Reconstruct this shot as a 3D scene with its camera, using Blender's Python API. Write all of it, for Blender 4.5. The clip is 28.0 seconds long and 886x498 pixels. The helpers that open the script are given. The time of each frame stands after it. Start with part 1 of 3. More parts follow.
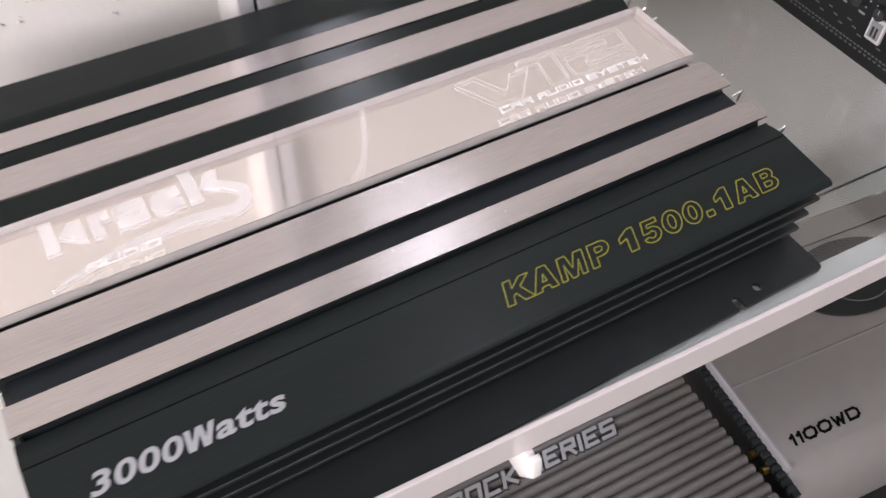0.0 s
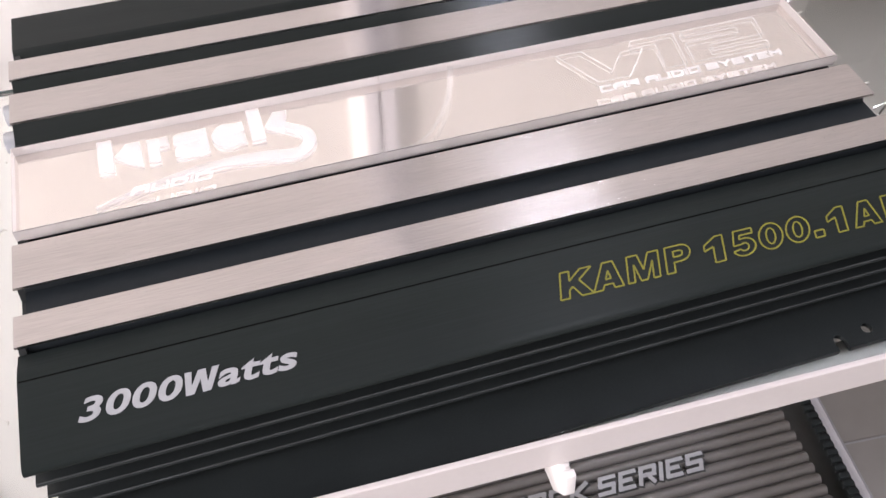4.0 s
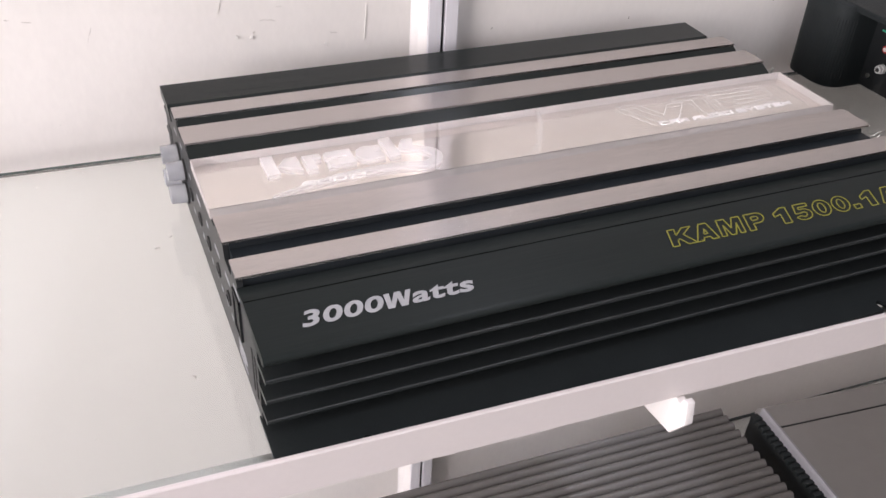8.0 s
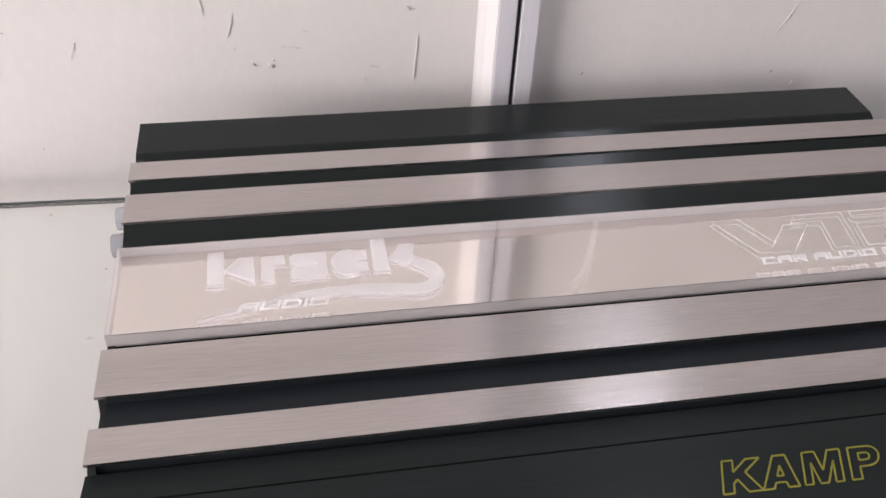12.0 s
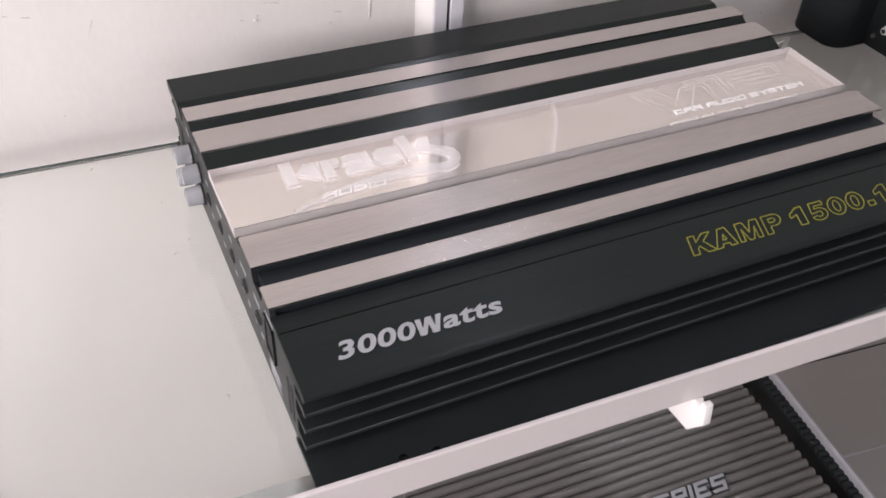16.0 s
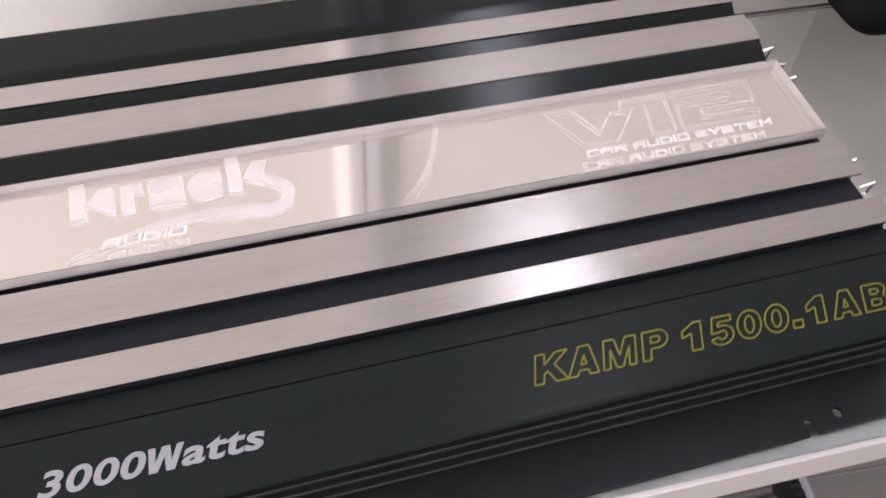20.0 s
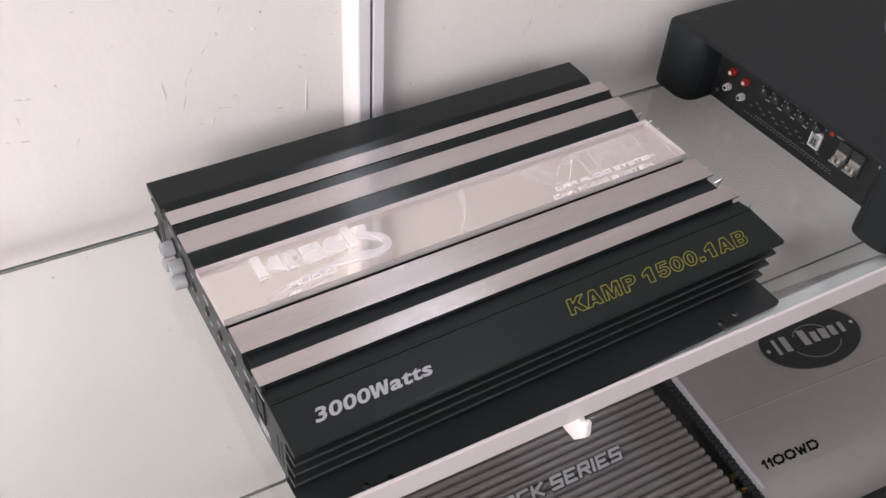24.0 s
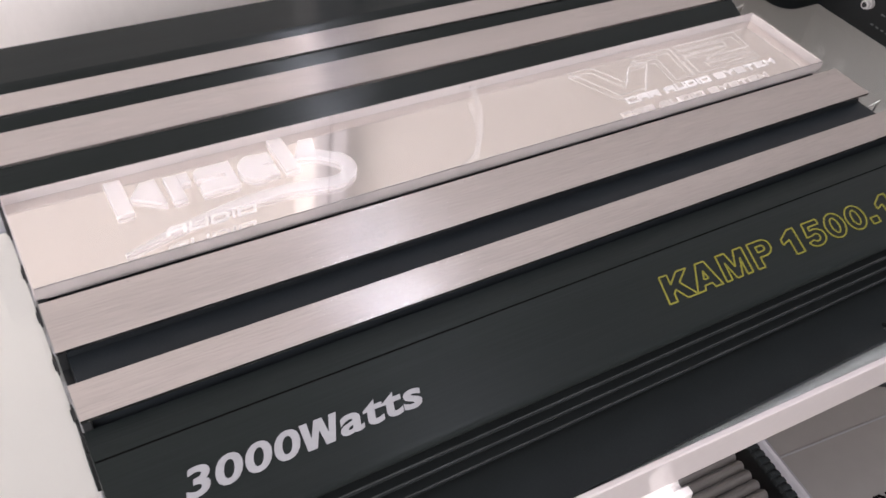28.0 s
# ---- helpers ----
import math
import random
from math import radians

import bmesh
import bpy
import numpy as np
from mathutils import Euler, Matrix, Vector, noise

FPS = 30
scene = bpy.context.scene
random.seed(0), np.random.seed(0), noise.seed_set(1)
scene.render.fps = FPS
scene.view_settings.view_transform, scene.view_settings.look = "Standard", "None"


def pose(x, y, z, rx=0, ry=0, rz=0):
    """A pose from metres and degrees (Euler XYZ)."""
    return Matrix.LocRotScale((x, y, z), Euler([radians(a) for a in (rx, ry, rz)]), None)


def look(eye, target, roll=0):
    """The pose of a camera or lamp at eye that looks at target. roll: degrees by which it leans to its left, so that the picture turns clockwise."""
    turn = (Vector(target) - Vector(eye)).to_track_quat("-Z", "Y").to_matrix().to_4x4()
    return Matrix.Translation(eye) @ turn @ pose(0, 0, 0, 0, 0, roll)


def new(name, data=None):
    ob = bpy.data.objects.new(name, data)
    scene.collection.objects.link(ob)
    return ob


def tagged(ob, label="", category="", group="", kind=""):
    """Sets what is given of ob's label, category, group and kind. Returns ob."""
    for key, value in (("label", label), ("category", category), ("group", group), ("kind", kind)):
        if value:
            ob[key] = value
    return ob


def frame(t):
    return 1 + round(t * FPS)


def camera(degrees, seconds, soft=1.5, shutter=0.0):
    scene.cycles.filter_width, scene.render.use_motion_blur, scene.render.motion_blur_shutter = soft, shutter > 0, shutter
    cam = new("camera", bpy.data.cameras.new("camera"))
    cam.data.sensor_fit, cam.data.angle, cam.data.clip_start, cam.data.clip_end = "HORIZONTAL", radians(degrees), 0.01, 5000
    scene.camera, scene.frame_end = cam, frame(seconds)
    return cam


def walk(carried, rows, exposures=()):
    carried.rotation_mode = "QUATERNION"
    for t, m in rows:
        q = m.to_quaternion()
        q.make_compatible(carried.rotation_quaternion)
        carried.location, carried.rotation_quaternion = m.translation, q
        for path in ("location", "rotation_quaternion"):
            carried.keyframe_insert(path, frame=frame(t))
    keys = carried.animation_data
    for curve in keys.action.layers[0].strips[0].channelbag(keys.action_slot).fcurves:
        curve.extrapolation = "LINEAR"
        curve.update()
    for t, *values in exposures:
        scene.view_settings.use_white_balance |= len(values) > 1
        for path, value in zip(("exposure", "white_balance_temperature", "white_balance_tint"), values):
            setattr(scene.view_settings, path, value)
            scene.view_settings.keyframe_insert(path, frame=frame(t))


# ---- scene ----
cam = camera(51.9, 28.0, soft=1.5, shutter=0.3)
PATH = [
    (0, (0.0524, -0.2301, 0.3843), (0.3948, 0.3176, -0.3791), 2.49),
    (0.5, (0.1222, -0.1782, 0.3281), (0.4558, 0.3315, -0.4643), 3.28),
    (1, (0.1782, -0.1324, 0.2742), (0.4675, 0.3511, -0.5518), 2.27),
    (1.5, (0.2142, -0.1103, 0.2434), (0.4831, 0.3543, -0.6005), 1.23),
    (2, (0.2169, -0.1073, 0.2332), (0.4955, 0.3585, -0.6065), 1.96),
    (2.5, (0.2237, -0.1123, 0.2427), (0.4814, 0.3601, -0.6010), -0.26),
    (3, (0.1883, -0.1642, 0.2861), (0.4490, 0.3546, -0.5281), 0.00),
    (3.5, (0.1365, -0.2337, 0.3259), (0.3560, 0.3733, -0.4372), -1.05),
    (4, (0.0963, -0.2316, 0.3496), (0.2926, 0.3778, -0.4185), 0.39),
    (4.5, (0.0961, -0.2326, 0.3467), (0.2774, 0.4125, -0.3956), 0.27),
    (6.5, (-0.0544, -0.3502, 0.3092), (0.2706, 0.4174, -0.2431), 3.91),
    (7, (-0.0514, -0.3457, 0.2977), (0.2794, 0.4208, -0.2528), 3.24),
    (7.5, (-0.0553, -0.3382, 0.2946), (0.2847, 0.4222, -0.2588), 3.30),
    (8, (-0.0506, -0.3312, 0.3061), (0.2908, 0.4158, -0.2643), 3.25),
    (8.5, (-0.0508, -0.3217, 0.3128), (0.2944, 0.4132, -0.2708), 3.63),
    (9, (-0.0490, -0.3088, 0.3307), (0.2955, 0.3917, -0.2943), 4.19),
    (9.5, (-0.0409, -0.2663, 0.3578), (0.3059, 0.3504, -0.3489), 6.29),
    (10, (-0.0100, -0.2135, 0.3650), (0.3221, 0.3447, -0.3952), 7.52),
    (10.5, (0.0376, -0.1768, 0.3577), (0.3197, 0.3612, -0.4367), 5.01),
    (11, (0.0467, -0.1893, 0.3490), (0.3078, 0.3876, -0.4250), 4.28),
    (11.5, (0.0644, -0.1874, 0.3296), (0.2843, 0.4821, -0.3800), 4.49),
    (12, (0.0737, -0.2023, 0.3063), (0.2341, 0.5592, -0.3217), 3.11),
    (12.5, (0.0523, -0.2103, 0.2929), (0.2528, 0.5631, -0.3083), 4.90),
    (13, (-0.0229, -0.2219, 0.2636), (0.3321, 0.5241, -0.2999), 8.79),
    (13.5, (-0.0765, -0.2475, 0.2428), (0.3567, 0.4658, -0.3082), 9.45),
    (15.5, (-0.1071, -0.2992, 0.3334), (0.3040, 0.3623, -0.2938), 5.24),
    (16, (-0.0607, -0.2934, 0.3521), (0.2780, 0.3827, -0.3022), 3.30),
    (16.5, (0.0213, -0.2758, 0.3591), (0.2514, 0.4242, -0.3170), 1.18),
    (17, (0.1015, -0.2657, 0.3531), (0.2108, 0.4502, -0.3365), -1.08),
    (17.5, (0.1504, -0.2743, 0.3775), (0.1751, 0.4281, -0.3339), -4.13),
    (18, (0.1827, -0.2661, 0.3998), (0.1783, 0.3918, -0.3533), -6.11),
    (18.5, (0.1784, -0.2561, 0.4233), (0.1810, 0.3688, -0.3574), -4.83),
    (19, (0.1771, -0.2447, 0.4212), (0.1979, 0.3677, -0.3691), -3.36),
    (19.5, (0.1489, -0.2292, 0.4132), (0.2290, 0.3715, -0.3823), -0.47),
    (20, (0.1080, -0.1937, 0.3730), (0.3176, 0.3803, -0.4186), 5.01),
    (20.5, (0.0335, -0.1929, 0.3480), (0.3244, 0.3791, -0.4189), 8.19),
    (21, (-0.0108, -0.2072, 0.3547), (0.3309, 0.3644, -0.3914), 8.96),
    (21.5, (-0.0438, -0.2366, 0.3675), (0.3360, 0.3550, -0.3436), 8.06),
    (23.5, (-0.0913, -0.3369, 0.4955), (0.2965, 0.2662, -0.2016), 4.66),
    (24, (-0.1008, -0.3384, 0.5065), (0.3026, 0.2655, -0.1809), 4.61),
    (24.5, (-0.1229, -0.3487, 0.5059), (0.2958, 0.2609, -0.1672), 5.07),
    (25, (-0.1147, -0.3697, 0.4825), (0.2881, 0.2826, -0.1595), 3.74),
    (25.5, (-0.0889, -0.4359, 0.4571), (0.2659, 0.2860, -0.1371), 1.82),
    (26, (-0.0780, -0.3906, 0.4366), (0.2840, 0.3084, -0.1802), 2.97),
    (26.5, (-0.0633, -0.3302, 0.4113), (0.3119, 0.3394, -0.2297), 4.37),
    (27, (-0.0575, -0.2842, 0.3926), (0.3342, 0.3560, -0.2682), 6.15),
    (27.5, (-0.0299, -0.2257, 0.3478), (0.3765, 0.3856, -0.3313), 7.48),
    (28, (-0.0076, -0.1832, 0.3020), (0.4174, 0.3988, -0.3913), 8.52),
]
EXPOSURES = [(0.0, 0.02), (1.0, -0.13), (2.0, 0.03), (3.0, 0.40), (4.0, 0.26), (5.5, 0.1), (7.0, -0.12), (8.0, -0.03), (10.0, -0.05), (12.0, -0.31), (13.0, -0.1), (13.5, 0.06), (14.5, -0.06), (16.0, -0.18), (18.5, -0.18), (20.0, -0.02), (21.0, -0.05), (24.0, -0.16), (25.3, -0.27), (26.0, -0.24), (27.0, 0.0), (28.0, 0.04)]
walk(cam, [(t, look(eye, target, roll)) for t, eye, target, roll in PATH], EXPOSURES)

# ------------------------------------------------------------------ light
world = bpy.data.worlds.new("sky")
scene.world = world
world.use_nodes = True
wn, wl = world.node_tree.nodes, world.node_tree.links
sky = wn.new("ShaderNodeTexSky")
sky.sky_type, sky.sun_disc = "NISHITA", False
sky.sun_elevation, sky.sun_rotation = radians(38), radians(-70)
wl.new(sky.outputs["Color"], wn["Background"].inputs["Color"])
wn["Background"].inputs["Strength"].default_value = 0.1
scene.view_settings.exposure = 0.0


def area(name, m, sx, sy, watts, colour):
    d = bpy.data.lights.new(name, "AREA")
    d.shape, d.size, d.size_y, d.energy, d.color = "RECTANGLE", sx, sy, watts, colour
    ob = new(name, d)
    ob.matrix_world = m
    return ob


# daylight in the window to the left of the shelves, and in the open shop front behind the camera
area("window_daylight", look((-1.42, -0.60, 0.46), (0.3, -0.38, 0.05)), 1.0, 0.85, 39.5, (1.0, 0.924, 0.938))
area("shop_front_daylight", look((0.6, -3.2, 0.50), (0.5, 0.2, 0.05)), 2.6, 1.4, 17, (1.0, 0.935, 0.955))
# ceiling tube
area("tube_light_glow", look((0.86, -0.35, 1.95), (0.86, -0.35, 0.0)), 0.03, 1.1, 11.4, (0.84, 0.86, 1.0))


# ------------------------------------------------------------------ materials
def material(name, colour, rough=0.5, metal=0.0, vary=0.08, scale=30.0, bump=0.0, bump_scale=200.0, stretch=(1, 1, 1), rough_vary=0.0, specular=0.5, depth=0.001):
    m = bpy.data.materials.new(name)
    m.use_nodes = True
    n, l = m.node_tree.nodes, m.node_tree.links
    b = n["Principled BSDF"]
    b.inputs["Metallic"].default_value = metal
    b.inputs["Roughness"].default_value = rough
    b.inputs["Specular IOR Level"].default_value = specular
    co = n.new("ShaderNodeTexCoord")
    mp = n.new("ShaderNodeMapping")
    mp.inputs["Scale"].default_value = stretch
    l.new(co.outputs["Object"], mp.inputs["Vector"])
    t1, t2 = n.new("ShaderNodeTexNoise"), n.new("ShaderNodeTexNoise")
    t1.inputs["Scale"].default_value, t1.inputs["Detail"].default_value = scale, 5
    t2.inputs["Scale"].default_value, t2.inputs["Detail"].default_value = bump_scale, 3
    l.new(mp.outputs["Vector"], t1.inputs["Vector"])
    l.new(mp.outputs["Vector"], t2.inputs["Vector"])
    add = n.new("ShaderNodeMath")
    add.operation = "ADD"
    l.new(t1.outputs["Fac"], add.inputs[0])
    l.new(t2.outputs["Fac"], add.inputs[1])
    ramp = n.new("ShaderNodeMapRange")
    ramp.inputs["From Min"].default_value, ramp.inputs["From Max"].default_value = 0.6, 1.4
    ramp.inputs["To Min"].default_value, ramp.inputs["To Max"].default_value = 1 - vary, 1 + vary
    l.new(add.outputs[0], ramp.inputs["Value"])
    mul = n.new("ShaderNodeVectorMath")
    mul.operation = "SCALE"
    mul.inputs[0].default_value = colour
    l.new(ramp.outputs["Result"], mul.inputs["Scale"])
    l.new(mul.outputs["Vector"], b.inputs["Base Color"])
    if rough_vary:
        rr = n.new("ShaderNodeMapRange")
        rr.inputs["From Min"].default_value, rr.inputs["From Max"].default_value = 0.3, 0.7
        rr.inputs["To Min"].default_value, rr.inputs["To Max"].default_value = rough - rough_vary, rough + rough_vary
        l.new(t1.outputs["Fac"], rr.inputs["Value"])
        l.new(rr.outputs["Result"], b.inputs["Roughness"])
    if bump:
        bp = n.new("ShaderNodeBump")
        bp.inputs["Strength"].default_value, bp.inputs["Distance"].default_value = bump, depth
        l.new(t2.outputs["Fac"], bp.inputs["Height"])
        l.new(bp.outputs["Normal"], b.inputs["Normal"])
    return m


def brushed(m, amount):
    """Grain along x: the gloss spreads across it."""
    n, l = m.node_tree.nodes, m.node_tree.links
    b = n["Principled BSDF"]
    b.inputs["Anisotropic"].default_value = amount
    c = n.new("ShaderNodeCombineXYZ")
    c.inputs["Y"].default_value = 1.0
    l.new(c.outputs[0], b.inputs["Tangent"])
    return m


def steel(m, rough, across):
    """Long brush marks along x: a mirror along them, a wide even gloss across them."""
    n, l = m.node_tree.nodes, m.node_tree.links
    g = n.new("ShaderNodeBsdfAnisotropic")
    g.distribution = "BECKMANN"
    g.inputs["Roughness"].default_value, g.inputs["Anisotropy"].default_value = rough, across
    c = n.new("ShaderNodeCombineXYZ")
    c.inputs["X"].default_value = 1.0
    l.new(c.outputs[0], g.inputs["Tangent"])
    for link in list(n["Principled BSDF"].inputs["Base Color"].links) + list(n["Principled BSDF"].inputs["Normal"].links):
        l.new(link.from_socket, g.inputs["Color" if link.to_socket.name == "Base Color" else "Normal"])
    l.new(g.outputs[0], n["Material Output"].inputs["Surface"])
    return m


def clear(name, colour, rough, ior):
    m = bpy.data.materials.new(name)
    m.use_nodes = True
    n, l = m.node_tree.nodes, m.node_tree.links
    b = n["Principled BSDF"]
    b.inputs["Base Color"].default_value = (*colour, 1)
    b.inputs["Transmission Weight"].default_value = 1.0
    b.inputs["IOR"].default_value = ior
    tx = n.new("ShaderNodeTexNoise")
    tx.inputs["Scale"].default_value, tx.inputs["Detail"].default_value = 14, 6
    mr = n.new("ShaderNodeMapRange")
    mr.inputs["From Min"].default_value, mr.inputs["From Max"].default_value = 0.45, 0.8
    mr.inputs["To Min"].default_value, mr.inputs["To Max"].default_value = rough, rough + 0.05
    l.new(tx.outputs["Fac"], mr.inputs["Value"])
    l.new(mr.outputs["Result"], b.inputs["Roughness"])
    return m


def frosted(name, colour, cover):
    """A matt engraved skin that lets part of the light through."""
    m = material(name, colour, 0.6, 0.0, 0.08, 300)
    n, l = m.node_tree.nodes, m.node_tree.links
    mix, tr = n.new("ShaderNodeMixShader"), n.new("ShaderNodeBsdfTransparent")
    soft, tl = n.new("ShaderNodeMixShader"), n.new("ShaderNodeBsdfTranslucent")
    tl.inputs["Color"].default_value = (*colour, 1)
    soft.inputs[0].default_value = 0.62
    mix.inputs[0].default_value = cover
    l.new(n["Principled BSDF"].outputs[0], soft.inputs[1])
    l.new(tl.outputs[0], soft.inputs[2])
    l.new(tr.outputs[0], mix.inputs[1])
    l.new(soft.outputs[0], mix.inputs[2])
    l.new(mix.outputs[0], n["Material Output"].inputs["Surface"])
    return m


STEEL = steel(material("brushed_stainless", (0.580, 0.545, 0.533), 0.165, 1.0, 0.15, 60, 1.0, 1500, (0.045, 1, 1), depth=0.00012), 0.19, 0.84)
POLISHED = material("polished_steel", (0.88, 0.835, 0.80), 0.10, 1.0, 0.02, 20)
ANODISED = brushed(material("black_anodised", (0.0180, 0.0220, 0.0215), 0.24, 0.0, 0.15, 60, 1.0, 1300, (0.02, 1, 1), 0.03, 0.16, 0.00006), 0.9)
FACE_BLACK = brushed(material("satin_black_face", (0.0182, 0.0224, 0.0222), 0.38, 0.0, 0.15, 60, 1.0, 1300, (0.02, 1, 1), 0.03, 0.10, 0.00006), 0.9)
BODY_BLACK = material("satin_black_body", (0.0185, 0.0226, 0.0262), 0.40, 0.0, 0.12, 50, 0.05, 1500, specular=0.16)
BLACK_PAINT = material("black_painted_metal", (0.0240, 0.0280, 0.0290), 0.34, 0.0, 0.15, 40, 0.05, 1500, specular=0.24)
PANEL_BLACK = material("black_panel", (0.0145, 0.0165, 0.0178), 0.42, 0.0, 0.1, 40, 0.05, 1800, specular=0.4)
TEXTURED_BLACK = material("black_textured_coat", (0.0185, 0.0222, 0.0235), 0.5, 0.0, 0.2, 60, 0.4, 1400, specular=0.16)
ACRYLIC = clear("clear_acrylic", (1.0, 0.995, 0.99), 0.0, 1.49)
FROST = frosted("frosted_white_engraving", (0.97, 0.95, 0.96), 0.28)
FROST_TEXT = frosted("frosted_white_lettering", (0.97, 0.95, 0.94), 0.45)
TRACE = frosted("trace_of_engraving", (0.97, 0.95, 0.94), 0.12)
FAINT = frosted("faint_frosted_engraving", (0.97, 0.95, 0.94), 0.24)
FROST_EDGE = frosted("sawn_acrylic_edge", (0.74, 0.715, 0.71), 0.60)
PALE_EDGE = frosted("pale_acrylic_edge", (0.76, 0.72, 0.71), 0.97)
WHITE_INK = material("white_ink", (0.39, 0.395, 0.42), 0.5, 0.0, 0.06, 400)
DIM_INK = material("small_grey_print", (0.20, 0.205, 0.21), 0.5)
SILVER_INK = material("silver_ink", (0.31, 0.31, 0.325), 0.45, 0.0, 0.06, 400)
YELLOW_INK = material("yellow_ink", (0.23, 0.22, 0.02), 0.5, 0.0, 0.12, 400)
GLASS = clear("shelf_glass", (0.905, 0.935, 0.92), 0.0, 1.5)
GLASS_EDGE = material("green_glass_edge", (0.055, 0.075, 0.07), 0.2, 0.0, 0.2, 60)
GLASS_SIDE = material("pale_glass_edge", (0.62, 0.70, 0.66), 0.25, 0.0, 0.1, 60)
WALL = material("cream_painted_wall", (0.81, 0.77, 0.74), 0.5, 0.0, 0.03, 14, 0.11, 230, (1.3, 1, 0.6))
WHITE_PAINT = material("white_powder_coat", (0.88, 0.84, 0.83), 0.16, 0.0, 0.03, 12, 0.04, 600)
CHANNEL = material("grey_aluminium_channel", (0.46, 0.45, 0.43), 0.6, 0.0, 0.06, 40, specular=0.15)
PROFILE = material("glossy_white_profile", (0.76, 0.70, 0.695), 0.07, 0.0, 0.02, 12, 0.03, 300)
ALU = material("pale_lacquered_aluminium", (0.72, 0.70, 0.735), 0.35, 0.0, 0.05, 40, 0.05, 500, (1, 1, 0.05))
DEEP = material("black_gap", (0.004, 0.004, 0.004), 0.8, specular=0.05)
GROOVE = material("dark_groove", (0.03, 0.03, 0.03), 0.7)
CAP = material("milky_plastic_cap", (0.72, 0.73, 0.78), 0.16, 0.0, 0.04, 60)
CAP.node_tree.nodes["Principled BSDF"].inputs["Transmission Weight"].default_value = 0.65
TIN = material("plated_metal", (0.66, 0.65, 0.62), 0.28, 1.0, 0.08, 100)
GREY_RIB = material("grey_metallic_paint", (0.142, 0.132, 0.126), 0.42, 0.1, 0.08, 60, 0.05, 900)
# the rib paint at half brightness: shade between the ribs put into the colour
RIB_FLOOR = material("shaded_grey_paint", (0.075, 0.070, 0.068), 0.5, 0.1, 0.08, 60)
SILVER = material("silver_metallic_paint", (0.345, 0.325, 0.312), 0.42, 0.45, 0.05, 50, 0.06, 1600)
# paler than the fins: the highlight along their edges, put into the colour
EDGE_GLINT = material("pale_edge_glint", (0.052, 0.057, 0.060), 0.42, 0.1, 0.5, 120, 0.0, 300, (0.3, 1, 1))
RED = material("red_plastic", (0.36, 0.03, 0.025), 0.35)
GREEN = material("green_print", (0.05, 0.4, 0.25), 0.5)
TRIM_GREY = material("lilac_grey_metal", (0.40, 0.39, 0.42), 0.35, 0.3, 0.06, 60)
GOLD = material("brass", (0.45, 0.30, 0.10), 0.35, 1.0)
FLOOR = material("grey_floor_tile", (0.24, 0.225, 0.21), 0.4, 0.0, 0.1, 6)
CEILING = material("white_ceiling", (0.78, 0.77, 0.75), 0.8, 0.0, 0.03, 10)
SMUDGE = material("grey_scuff_dust_and_shade", (0.63, 0.59, 0.56), 0.6, 0.0, 0.2, 300)
PIT = material("dark_wall_pit", (0.44, 0.40, 0.37), 0.7, 0.0, 0.2, 300)
JACK_WHITE = material("white_plastic", (0.72, 0.71, 0.70), 0.35)
FLAKE = material("raised_paint_fleck", (0.80, 0.77, 0.74), 0.5, 0.0, 0.05, 200)
TUBE = bpy.data.materials.new("lit_tube")
TUBE.use_nodes = True
TUBE.node_tree.nodes["Principled BSDF"].inputs["Emission Color"].default_value = (0.86, 0.92, 1, 1)
TUBE.node_tree.nodes["Principled BSDF"].inputs["Emission Strength"].default_value = 6.0


# ------------------------------------------------------------------ mesh helpers
def finish(name, bm, mat, smooth=False):
    bmesh.ops.recalc_face_normals(bm, faces=bm.faces)
    me = bpy.data.meshes.new(name)
    bm.to_mesh(me)
    bm.free()
    if mat:
        me.materials.append(mat)
    if smooth:
        for p in me.polygons:
            p.use_smooth = True
        me.set_sharp_from_angle(angle=radians(35))
    return new(name, me)


def part(name, bm, mat, parent, label="", smooth=False):
    ob = finish(name, bm, mat, smooth)
    ob.parent = parent
    if label:
        ob["label"] = label
    return ob


def thing(name, label, category, group="", at=None, kind=""):
    ob = new(name)
    ob.empty_display_size = 0.02
    if at is not None:
        ob.matrix_world = at
    return tagged(ob, label, category, group, kind)


def box(x0, x1, y0, y1, z0, z1, bevel=0.0, bm=None, segs=2):
    own = bmesh.new()
    bmesh.ops.create_cube(own, size=1.0, matrix=Matrix.LocRotScale(((x0 + x1) / 2, (y0 + y1) / 2, (z0 + z1) / 2), None, (x1 - x0, y1 - y0, z1 - z0)))
    if bevel:
        bmesh.ops.bevel(own, geom=own.edges[:], offset=bevel, segments=segs, affect="EDGES", profile=0.5)
    return join(bm, own)


def join(bm, own):
    if bm is None:
        return own
    me = bpy.data.meshes.new("tmp")
    own.to_mesh(me)
    own.free()
    bm.from_mesh(me)
    bpy.data.meshes.remove(me)
    return bm


